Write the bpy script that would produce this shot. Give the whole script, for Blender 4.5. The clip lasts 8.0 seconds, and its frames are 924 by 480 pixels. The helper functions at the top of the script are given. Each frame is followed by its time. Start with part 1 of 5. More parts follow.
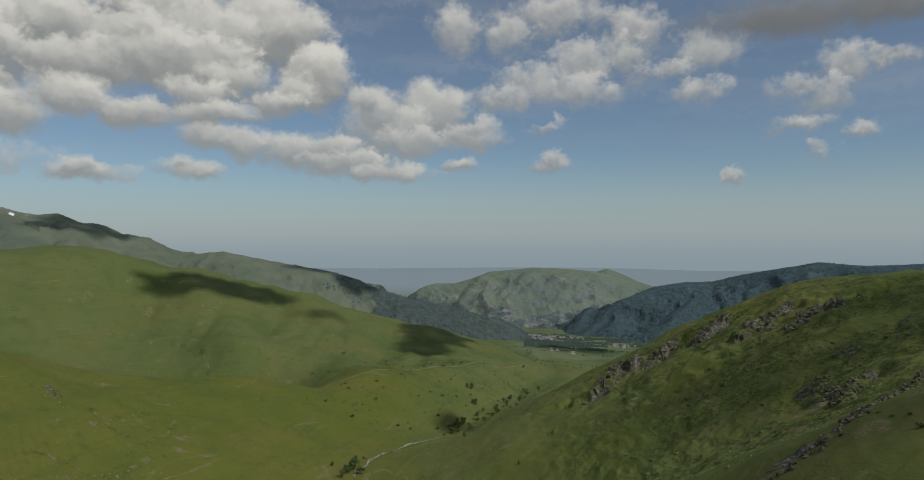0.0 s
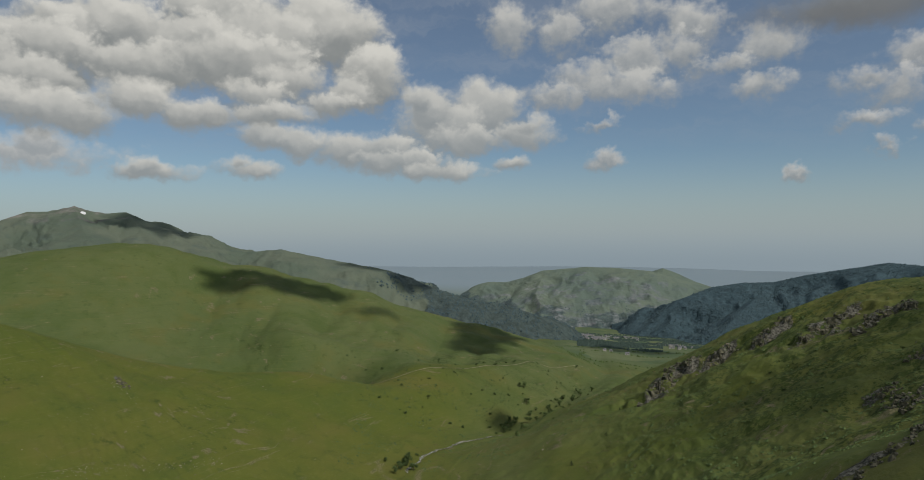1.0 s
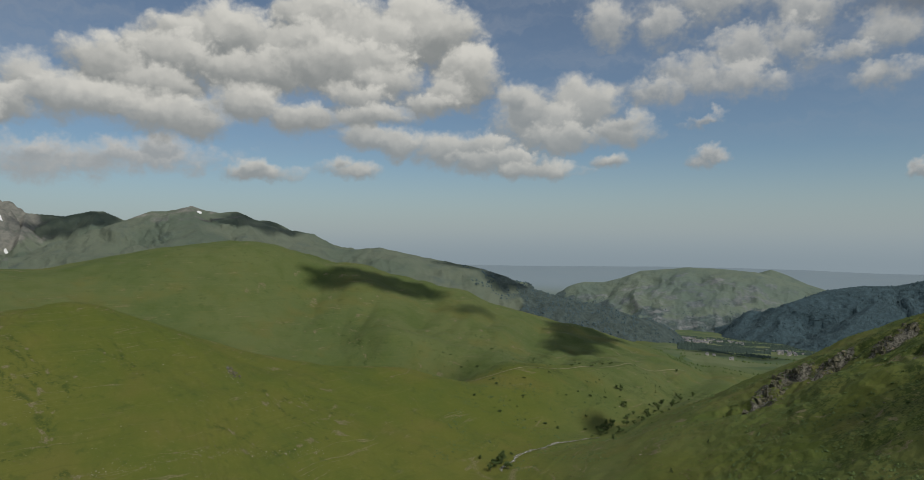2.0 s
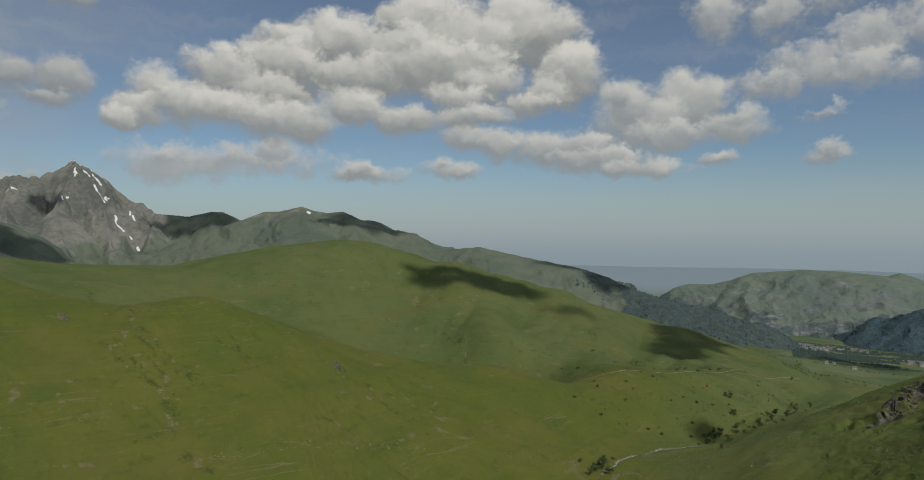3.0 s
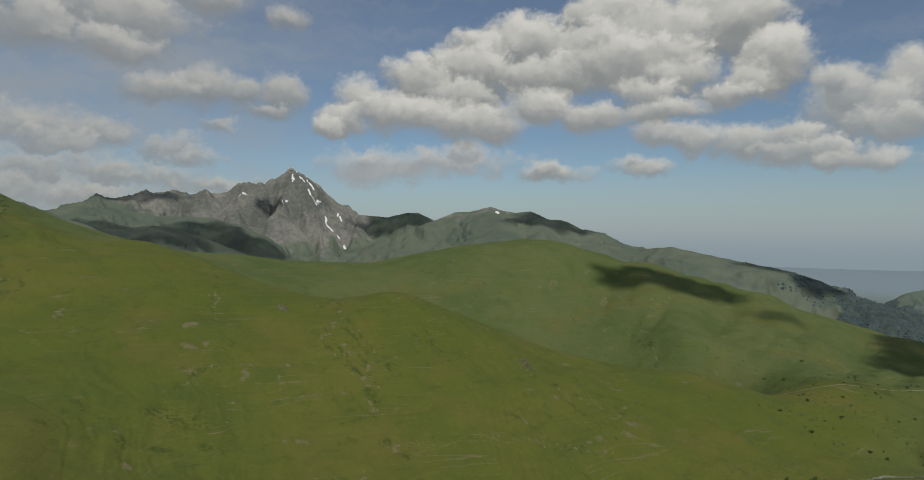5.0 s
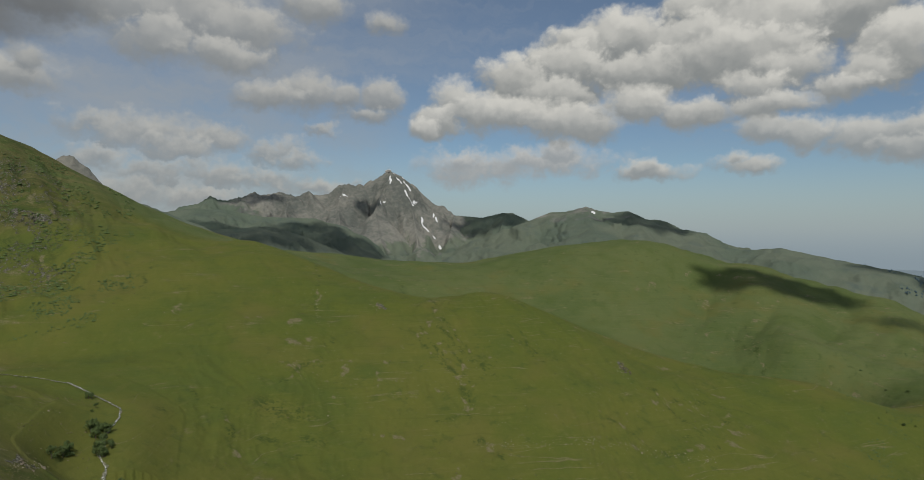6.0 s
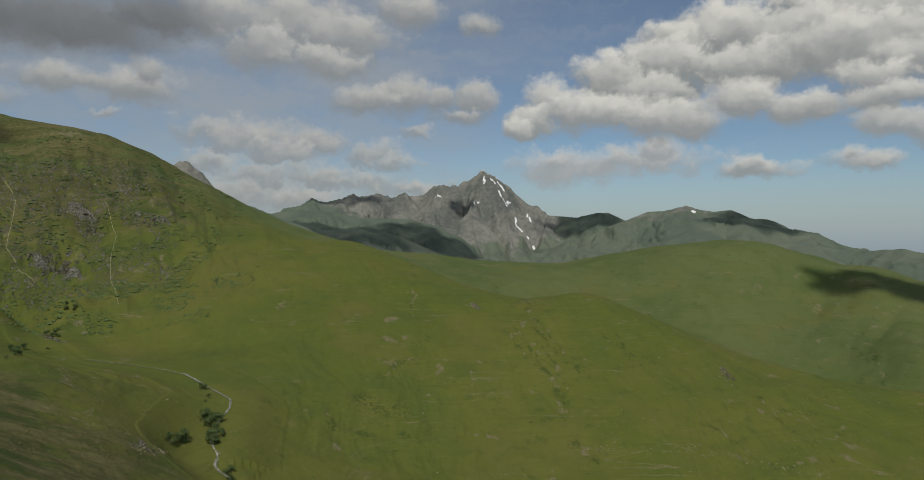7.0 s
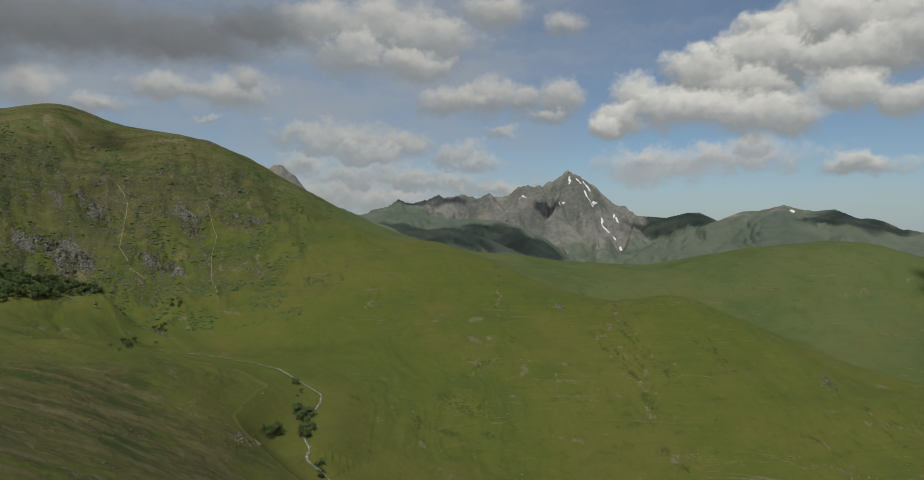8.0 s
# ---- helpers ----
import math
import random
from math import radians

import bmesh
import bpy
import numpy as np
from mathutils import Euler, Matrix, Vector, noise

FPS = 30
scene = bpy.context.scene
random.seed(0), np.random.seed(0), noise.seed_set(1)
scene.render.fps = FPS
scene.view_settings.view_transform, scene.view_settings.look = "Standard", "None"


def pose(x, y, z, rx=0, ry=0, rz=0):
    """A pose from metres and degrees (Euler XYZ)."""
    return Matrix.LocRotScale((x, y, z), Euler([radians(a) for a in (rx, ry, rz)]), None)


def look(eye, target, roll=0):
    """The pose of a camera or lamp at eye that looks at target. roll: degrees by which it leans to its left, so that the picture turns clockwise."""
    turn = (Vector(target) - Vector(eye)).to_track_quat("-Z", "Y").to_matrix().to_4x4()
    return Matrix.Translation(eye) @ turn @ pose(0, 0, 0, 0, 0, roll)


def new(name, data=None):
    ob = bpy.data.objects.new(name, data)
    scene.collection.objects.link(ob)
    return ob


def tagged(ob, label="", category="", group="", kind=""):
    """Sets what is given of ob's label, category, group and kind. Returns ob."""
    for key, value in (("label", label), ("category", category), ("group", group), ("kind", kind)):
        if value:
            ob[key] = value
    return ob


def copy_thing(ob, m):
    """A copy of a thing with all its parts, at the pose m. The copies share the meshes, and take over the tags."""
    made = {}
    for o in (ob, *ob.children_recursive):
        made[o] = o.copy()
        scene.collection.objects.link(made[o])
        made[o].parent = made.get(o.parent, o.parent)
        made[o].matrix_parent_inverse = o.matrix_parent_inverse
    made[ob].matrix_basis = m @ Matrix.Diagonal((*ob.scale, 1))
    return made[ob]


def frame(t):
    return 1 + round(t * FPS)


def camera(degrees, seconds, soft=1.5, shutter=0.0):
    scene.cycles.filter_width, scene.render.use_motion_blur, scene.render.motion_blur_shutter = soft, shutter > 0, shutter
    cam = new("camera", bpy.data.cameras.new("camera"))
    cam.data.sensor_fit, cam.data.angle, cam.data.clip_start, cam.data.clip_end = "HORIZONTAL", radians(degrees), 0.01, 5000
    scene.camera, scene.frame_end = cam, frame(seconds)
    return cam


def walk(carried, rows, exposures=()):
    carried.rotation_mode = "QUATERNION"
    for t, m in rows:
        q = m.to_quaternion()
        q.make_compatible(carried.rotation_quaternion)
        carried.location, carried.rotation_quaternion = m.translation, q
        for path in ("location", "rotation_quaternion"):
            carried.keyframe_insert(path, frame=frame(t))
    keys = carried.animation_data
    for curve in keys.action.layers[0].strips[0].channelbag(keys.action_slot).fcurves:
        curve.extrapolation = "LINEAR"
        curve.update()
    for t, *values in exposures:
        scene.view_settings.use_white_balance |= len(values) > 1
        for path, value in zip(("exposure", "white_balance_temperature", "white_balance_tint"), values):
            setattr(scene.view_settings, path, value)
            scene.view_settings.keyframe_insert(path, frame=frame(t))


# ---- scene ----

# ------------------------------------------------------------------ camera and its slow pan
cam = camera(68.2, 8.0, 0.85)
ROWS = [
    (0.0, 0.0, 0.0, 0.0, 0.0, -0.40, 0.2),
    (0.5, -0.08, 0.02, 0.0, 1.94, -0.45, 0.15),
    (1.0, -0.16, 0.04, 0.0, 4.40, -0.50, 0.1),
    (1.5, -0.24, 0.06, 0.0, 8.15, -0.56, 0.03),
    (3.0, -0.5, 0.15, 0.0, 20.75, -0.63, -0.15),
    (3.5, -0.57, 0.18, 0.0, 24.60, -0.67, -0.1),
    (4.0, -0.65, 0.2, 0.0, 28.51, -0.70, -0.1),
    (4.5, -0.73, 0.23, 0.0, 32.43, -0.71, -0.07),
    (6.0, -0.98, 0.3, 0.0, 44.29, -0.69, -0.04),
    (6.5, -1.06, 0.33, 0.0, 48.22, -0.68, 0.0),
    (7.0, -1.14, 0.36, 0.0, 52.14, -0.67, 0.06),
    (7.5, -1.22, 0.38, 0.0, 56.09, -0.65, 0.08),
    (8.0, -1.3, 0.4, 0.0, 59.23, -0.60, 0.09),
]
walk(cam, [(t, pose(x, y, z, 90 + pitch, roll, yaw)) for t, x, y, z, yaw, pitch, roll in ROWS], [(0.0, -0.06), (3.5, -0.10), (6.5, -0.08), (8.0, -0.01)])

SUN_AZ, SUN_EL = -128.0, 46.0        # bearing to the left of +y, height, degrees
SUN_POWER, SKY_POWER = 3.0, 0.064
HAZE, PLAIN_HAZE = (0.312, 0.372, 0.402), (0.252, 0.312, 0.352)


# ------------------------------------------------------------------ small helpers
def bearing(az, el, dist):
    """A point by bearing (degrees to the left of +y), height angle and level distance from the origin."""
    a = radians(az)
    return Vector((-math.sin(a) * dist, math.cos(a) * dist, math.tan(radians(el)) * dist))


def polar(az, dist, z):
    a = radians(az)
    return Vector((-math.sin(a) * dist, math.cos(a) * dist, z))


def part(name, bm, material, parent=None, label=""):
    me = bpy.data.meshes.new(name)
    bm.to_mesh(me)
    bm.free()
    me.materials.append(material)
    ob = new(name, me)
    ob.parent = parent
    return tagged(ob, label)


def grid_mesh(name, verts, faces, material, smooth=True):
    """A mesh from numpy arrays of corners and of quads or triangles."""
    me = bpy.data.meshes.new(name)
    n = faces.shape[1]
    me.vertices.add(len(verts))
    me.vertices.foreach_set("co", verts.astype(np.float32).ravel())
    me.loops.add(faces.size)
    me.loops.foreach_set("vertex_index", faces.astype(np.int32).ravel())
    me.polygons.add(len(faces))
    me.polygons.foreach_set("loop_start", np.arange(0, faces.size, n, dtype=np.int32))
    me.polygons.foreach_set("use_smooth", np.full(len(faces), smooth))
    me.update(calc_edges=True)
    me.materials.append(material)
    return me


def give(me, name, values):
    """A value for each corner of the mesh, for its material to read."""
    me.attributes.new(name, "FLOAT", "POINT").data.foreach_set("value", values.astype(np.float32))


# ------------------------------------------------------------------ noise on arrays
TURNS = np.linspace(0, 2 * np.pi, 1024, endpoint=False)
COS, SIN = np.cos(TURNS).astype(np.float32), np.sin(TURNS).astype(np.float32)


def perlin(x, y, seed=0):
    xf, yf = np.floor(x), np.floor(y)
    fx, fy = (x - xf).astype(np.float32), (y - yf).astype(np.float32)
    xi, yi = xf.astype(np.int64).astype(np.uint32), yf.astype(np.int64).astype(np.uint32)

    def corner(i, j):
        h = (xi + np.uint32(i)) * np.uint32(374761393) + (yi + np.uint32(j)) * np.uint32(668265263) + np.uint32(seed * 974711)
        h = (h ^ (h >> np.uint32(13))) * np.uint32(1274126177)
        a = ((h ^ (h >> np.uint32(16))) & np.uint32(1023)).astype(np.int32)
        return COS[a] * (fx - np.float32(i)) + SIN[a] * (fy - np.float32(j))

    u, v = fx ** 3 * (fx * (fx * 6 - 15) + 10), fy ** 3 * (fy * (fy * 6 - 15) + 10)
    return 1.4 * ((corner(0, 0) * (1 - u) + corner(1, 0) * u) * (1 - v) + (corner(0, 1) * (1 - u) + corner(1, 1) * u) * v)


def fbm(x, y, size, octaves=4, seed=0, gain=0.5):
    total, amp = 0, 1.0
    for o in range(octaves):
        total = total + amp * perlin(x / size, y / size, seed + o)
        size, amp = size / 2.03, amp * gain
    return total


def ridged(x, y, size, octaves=4, seed=0, gain=0.5):
    total, amp = 0, 1.0
    for o in range(octaves):
        total = total + amp * (1 - 2 * np.abs(perlin(x / size, y / size, seed + o)))
        size, amp = size / 2.07, amp * gain
    return total


def step(a, b, x):
    s = np.clip((x - a) / (b - a), 0, 1)
    return s * s * (3 - 2 * s)


def along(line, x, y):
    """Level distance from the points (x, y) to a polyline, and its height at the nearest place."""
    best, level = np.full(np.shape(x), 1e9), np.zeros(np.shape(x))
    for a, b in zip(line, line[1:]):
        dx, dy = b[0] - a[0], b[1] - a[1]
        s = np.clip(((x - a[0]) * dx + (y - a[1]) * dy) / (dx * dx + dy * dy + 1e-9), 0, 1)
        d = np.hypot(x - a[0] - s * dx, y - a[1] - s * dy)
        near = d < best
        best, level = np.where(near, d, best), np.where(near, a[2] + s * (b[2] - a[2]), level)
    return best, level


# ------------------------------------------------------------------ node helpers
def nodes_of(tree):
    tree.nodes.clear()
    return tree.nodes, tree.links


class Net:
    """Short calls for building node trees."""

    def __init__(self, tree):
        self.tree = tree

    def put(self, socket, value):
        if isinstance(value, bpy.types.NodeSocket):
            self.tree.links.new(value, socket)
        elif value is not None:
            if socket.type == "RGBA" and len(value) == 3:
                value = (*value, 1)
            socket.default_value = value

    def node(self, kind, out=0, settings=(), **inputs):
        n = self.tree.nodes.new(kind)
        for key, value in settings:
            setattr(n, key, value)
        for key, value in inputs.items():
            key = key.replace("_", " ")
            self.put(n.inputs[int(key[2:])] if key.startswith("in") and key[2:].isdigit() else n.inputs[key], value)
        return n.outputs[out]

    def math(self, op, a, b=None, c=None, clamp=False):
        return self.node("ShaderNodeMath", 0, (("operation", op), ("use_clamp", clamp)), in0=a, in1=b, in2=c)

    def vmath(self, op, a, b=None, out=0):
        return self.node("ShaderNodeVectorMath", out, (("operation", op),), in0=a, in1=b)

    def noise(self, vector, scale, detail=4.0, rough=0.55, distortion=0.0):
        return self.node("ShaderNodeTexNoise", 0, (), Vector=vector, Scale=scale, Detail=detail, Roughness=rough, Distortion=distortion)

    def ramp(self, value, low, high, a=0.0, b=1.0, smooth=True):
        return self.node("ShaderNodeMapRange", 0, (("interpolation_type", "SMOOTHSTEP" if smooth else "LINEAR"),), in0=value, in1=low, in2=high, in3=a, in4=b)

    def mix(self, factor, a, b):
        n = self.tree.nodes.new("ShaderNodeMix")
        n.data_type = "RGBA"
        self.put(n.inputs[0], factor), self.put(n.inputs[6], a), self.put(n.inputs[7], b)
        return n.outputs[2]

    def attribute(self, name):
        return self.node("ShaderNodeAttribute", 2, (("attribute_name", name),))


# ------------------------------------------------------------------ sky with its clouds, and the sun
def heap_group(name, puffs):
    """Cloud heaps laid one before another: how deep inside them a place of the sky (bearing, height) is, 0 at the edge,
    and how high on its own heap it lies, 0 at the foot and 1 at the top."""
    g = bpy.data.node_groups.new(name, "ShaderNodeTree")
    g.interface.new_socket("Place", in_out="INPUT", socket_type="NodeSocketVector")
    g.interface.new_socket("Swell", in_out="INPUT", socket_type="NodeSocketFloat")
    g.interface.new_socket("Depth", in_out="OUTPUT", socket_type="NodeSocketFloat")
    g.interface.new_socket("Rise", in_out="OUTPUT", socket_type="NodeSocketFloat")
    net = Net(g)
    given = g.nodes.new("NodeGroupInput").outputs
    best = rise = None
    for az, el, wide, high in puffs:
        d = net.vmath("SUBTRACT", given[0], (az, el, 0))
        d = net.vmath("MULTIPLY", d, (1 / wide, 1 / high, 0))
        hard = 0.34 + 0.20 * min(high, 2.5)
        r = net.math("MULTIPLY_ADD", net.vmath("LENGTH", d, out=1), -hard, hard)
        up = net.math("MULTIPLY_ADD", net.vmath("DOT_PRODUCT", d, (-0.07, 0.42, 0), out=1), 1.0, 0.5, clamp=True)
        if best is None:
            best, rise = r, up
        else:
            before = net.ramp(net.math("SUBTRACT", net.math("ADD", r, given[1]), net.math("MINIMUM", best, 0.0)), -0.05, 0.30)
            rise = net.math("MULTIPLY_ADD", net.math("SUBTRACT", up, rise), before, rise)
            best = net.math("SMOOTH_MAX", best, r, 0.14)
    out = g.nodes.new("NodeGroupOutput")
    g.links.new(best, out.inputs[0]), g.links.new(rise, out.inputs[1])
    return g


# heaps of cloud: bearing, height, half width, half height in degrees; those before others come later
GREAT_CLOUD_TOP = [(16.0, 16.3, 4.33, 2.59), (23.8, 16.7, 3.69, 2.7), (20.4, 15.5, 4.89, 2.73), (25.8, 14.6, 5.16, 2.39), (31.7, 15.2, 3.49, 2.09), (34.6, 14.8, 2.39, 1.72), (35.5, 13.4, 3.33, 1.92), (12.2, 13.0, 2.73, 2.28), (29.3, 12.7, 5.38, 1.96), (21.9, 13.6, 6.13, 2.13), (39.3, 12.4, 3.23, 1.82), (36.5, 11.5, 3.78, 1.76)]
GREAT_CLOUD_FOOT = [(44.7, 10.8, 2.09, 1.61), (46.0, 9.3, 2.05, 1.47), (42.9, 9.9, 2.67, 1.5), (47.3, 8.5, 1.47, 0.89), (13.6, 11.7, 2.14, 1.58), (17.9, 12.2, 2.92, 1.31), (20.9, 11.1, 2.46, 1.23), (39.8, 9.6, 3.68, 1.48), (35.5, 8.9, 4.28, 1.51), (29.7, 10.1, 3.42, 1.43), (25.8, 9.5, 3.45, 1.25), (20.4, 9.8, 3.92, 1.05), (15.5, 10.7, 2.89, 1.03)]
MIDDLE_CLOUDS = [(2.7, 10.4, 2.98, 2.12), (5.8, 9.2, 3.54, 2.04), (7.1, 10.4, 2.15, 1.73), (7.9, 11.1, 1.18, 1.0), (4.4, 7.9, 3.91, 1.27), (-0.8, 8.4, 2.42, 1.22), (-1.4, 9.0, 1.84, 0.86), (20.1, 7.9, 2.06, 1.06), (17.7, 7.4, 1.95, 1.25), (13.6, 7.0, 3.23, 1.34), (10.5, 7.2, 2.79, 1.13), (9.4, 6.1, 4.36, 1.04), (6.6, 5.3, 3.35, 0.79)]
LOW_CLOUDS = [(28.8, 4.8, 2.56, 0.64), (29.2, 5.2, 1.18, 0.63), (21.7, 5.2, 1.97, 0.73), (22.3, 5.7, 1.09, 0.63), (0.5, 5.9, 1.24, 0.45)]
VEILED_CLOUDS = [(42.9, 5.4, 4.89, 1.02), (44.3, 5.9, 2.63, 0.83), (37.4, 5.8, 5.16, 0.95), (36.3, 6.6, 2.13, 0.81)]
EAST_CLOUDS = [(0.4, 17.0, 2.07, 2.07), (-7.7, 17.5, 5.08, 1.6), (-4.3, 16.2, 2.26, 1.45), (-14.4, 16.4, 2.13, 2.02), (-13.4, 14.5, 2.24, 1.62), (-19.8, 14.2, 2.45, 1.57), (-9.6, 13.8, 2.78, 2.2), (-16.7, 13.0, 2.63, 0.9), (-19.3, 11.4, 1.98, 1.16), (-6.7, 12.4, 3.65, 1.68), (-3.8, 11.3, 3.05, 1.04), (-9.2, 11.8, 4.09, 1.4)]
EAST_CLOUDS_LOW = [(-29.2, 12.1, 1.96, 1.48), (-26.4, 11.0, 2.18, 1.11), (-28.0, 10.2, 2.54, 1.43), (-26.1, 8.2, 1.91, 0.74), (-31.7, 12.5, 2.07, 0.56), (-27.6, 6.2, 1.24, 0.56), (-30.6, 7.3, 1.32, 0.63), (-7.7, 6.0, 1.46, 0.87), (-21.5, 4.4, 0.94, 0.55), (-7.0, 8.8, 1.66, 0.48)]
WEST_CLOUDS = [(91.9, 10.3, 2.31, 1.29), (87.3, 9.5, 2.31, 0.59), (81.0, 11.1, 4.04, 0.97), (77.5, 10.9, 2.94, 1.22), (76.5, 12.2, 1.62, 1.17), (71.1, 16.7, 2.83, 2.03), (65.8, 16.4, 6.06, 2.43), (56.4, 17.9, 2.95, 1.33), (61.4, 15.6, 4.18, 2.01), (68.2, 14.6, 3.65, 1.82), (63.3, 13.7, 4.17, 1.3), (56.9, 11.4, 2.56, 1.61), (59.9, 10.9, 2.96, 1.24), (54.2, 11.2, 1.86, 1.23), (51.3, 11.1, 2.23, 1.69), (52.0, 9.7, 2.53, 0.71), (50.6, 16.8, 2.17, 0.8)]
WEST_CLOUDS_LOW = [(70.2, 3.2, 4.28, 1.26), (65.8, 2.7, 2.93, 0.88), (69.2, 4.6, 3.83, 1.06), (64.3, 4.7, 3.72, 1.07), (72.1, 5.5, 2.44, 0.95), (72.0, 8.1, 2.25, 0.85), (68.7, 7.5, 4.56, 1.34), (63.9, 7.5, 2.84, 0.97), (67.3, 6.5, 3.19, 1.16), (60.4, 4.2, 2.77, 0.69), (55.5, 3.6, 3.74, 0.64), (59.7, 6.5, 2.27, 1.17), (58.2, 5.6, 1.88, 0.83), (56.0, 8.3, 1.38, 0.48), (79.9, 9.1, 0.95, 0.27)]
DARK_CLOUDS = [(96.2, 14.1, 6.0, 3.14), (89.7, 14.8, 7.88, 2.3), (81.8, 14.9, 6.29, 1.95), (76.2, 16.1, 3.83, 1.39)]

DARK_CLOUDS_EAST = [(-26.4, 16.1, 6.72, 1.22), (-31.7, 15.9, 4.29, 1.09)]


def make_world():
    world = bpy.data.worlds.new("sky")
    scene.world = world
    world.use_nodes = True
    tree = world.node_tree
    tree.nodes.clear()
    net = Net(tree)
    way = net.node("ShaderNodeTexCoord", 0)
    xyz = tree.nodes.new("ShaderNodeSeparateXYZ")
    tree.links.new(way, xyz.inputs[0])
    az = net.math("DEGREES", net.math("ARCTAN2", net.math("MULTIPLY", xyz.outputs[0], -1.0), xyz.outputs[1]))
    el = net.math("DEGREES", net.math("ARCSINE", xyz.outputs[2]))
    place = net.node("ShaderNodeCombineXYZ", 0, (), X=az, Y=el)
    sky = tree.nodes.new("ShaderNodeTexSky")
    sky.sky_type, sky.sun_disc = "NISHITA", False
    sky.sun_elevation, sky.sun_rotation = radians(SUN_EL), radians(-SUN_AZ)
    sky.altitude, sky.air_density, sky.dust_density = 1800, 1.0, 1.2
    tint = tree.nodes.new("ShaderNodeMix")
    tint.data_type, tint.blend_type, tint.inputs[0].default_value = "RGBA", "MULTIPLY", 1.0
    net.put(tint.inputs[6], sky.outputs[0]), net.put(tint.inputs[7], (0.88 * SKY_POWER, SKY_POWER, 1.04 * SKY_POWER))
    blue = tint.outputs[2]
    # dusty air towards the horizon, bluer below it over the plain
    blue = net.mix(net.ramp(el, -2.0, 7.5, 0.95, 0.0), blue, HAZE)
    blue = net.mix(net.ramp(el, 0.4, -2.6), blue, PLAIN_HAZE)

    def torn_by(scales):
        """The place, shifted by noise, for ragged outlines."""
        shift = None
        for scale, amp in scales:
            across = net.noise(net.vmath("ADD", place, (scale * 40, 7.0, 3.0)), scale, 2.0)
            upward = net.noise(net.vmath("ADD", place, (scale * 40, 60.0, 9.0)), scale, 2.0)
            n = net.node("ShaderNodeCombineXYZ", 0, (), X=net.math("MULTIPLY_ADD", across, amp * 1.3, -amp * 0.65), Y=net.math("MULTIPLY_ADD", upward, amp, -amp * 0.5))
            shift = n if shift is None else net.vmath("ADD", shift, n)
        return net.vmath("ADD", place, shift)

    torn = torn_by(((0.22, 0.8), (0.55, 1.1), (1.4, 0.42), (3.2, 0.13)))
    wisps = torn_by(((0.20, 1.2), (0.6, 2.0), (1.5, 0.9), (4.0, 0.3)))

    def swells(at, scales):
        total = None
        for scale, amp in scales:
            f = net.node("ShaderNodeTexVoronoi", 0, (("feature", "SMOOTH_F1"), ("voronoi_dimensions", "2D")), Vector=net.vmath("MULTIPLY", at, (1.0, 1.3, 1.0)), Scale=scale, Smoothness=0.7)
            f = net.math("MULTIPLY_ADD", f, -amp, 0.42 * amp)
            total = f if total is None else net.math("ADD", total, f)
        return total

    broad = ((0.36, 0.36), (0.85, 0.12))
    here, there = swells(torn, broad), swells(net.vmath("ADD", torn, (-0.2, 0.55, 0)), broad)
    small = swells(torn, ((2.1, 0.10),))
    fuzz = net.math("MULTIPLY_ADD", net.noise(place, 0.8, 5.0, 0.6), 0.7, -0.35)
    swell = net.math("ADD", net.math("ADD", here, small), net.math("MULTIPLY", fuzz, 0.6))
    relief = net.math("ADD", net.math("SUBTRACT", here, there), net.math("MULTIPLY_ADD", small, 0.5, net.math("MULTIPLY", fuzz, 0.30)))

    def layer(colour, name, puffs, low, high, light, dark, thick, at, bumps=1.0):
        g = tree.nodes.new("ShaderNodeGroup")
        g.node_tree = heap_group(name, puffs)
        net.put(g.inputs[0], at), net.put(g.inputs[1], swell)
        lit = net.ramp(net.math("MULTIPLY_ADD", relief, 0.62, g.outputs[1]), 0.18, 0.98)
        deep = net.math("MULTIPLY_ADD", swell, bumps, g.outputs[0])
        return net.mix(net.math("MULTIPLY", net.ramp(deep, low, high), thick), colour, net.mix(lit, dark, light))

    # high thin streaks
    thin = net.noise(net.vmath("MULTIPLY", wisps, (0.05, 0.34, 1)), 1.0, 5.0, 0.6)
    colour = net.mix(net.math("MULTIPLY", net.ramp(thin, 0.40, 0.75, 0.35, 1.0), net.ramp(el, 2.0, 13.0, 0.0, 0.45)), blue, (0.33, 0.36, 0.40))
    # the veil thickens to the west
    veil = net.noise(net.vmath("MULTIPLY", wisps, (0.08, 0.22, 1)), 1.0, 4.0, 0.6)
    colour = net.mix(net.math("MULTIPLY", net.ramp(veil, 0.3, 0.7, 0.2, 0.75), net.ramp(az, 42.0, 62.0)), colour, (0.32, 0.345, 0.365))
    # scattered heaps all round and overhead, out of view, added to brighten the fill light
    field = net.noise(net.vmath("MULTIPLY", way, (3.0, 3.0, 5.0)), 1.3, 6.0, 0.6)
    colour = net.mix(net.math("MULTIPLY", net.ramp(field, 0.47, 0.62), net.ramp(el, 21.0, 27.0)), colour, (0.66, 0.66, 0.64))
    white, grey = (0.65, 0.638, 0.59), (0.25, 0.265, 0.265)
    shade = ((0.20, 0.21, 0.215), (0.15, 0.157, 0.162))
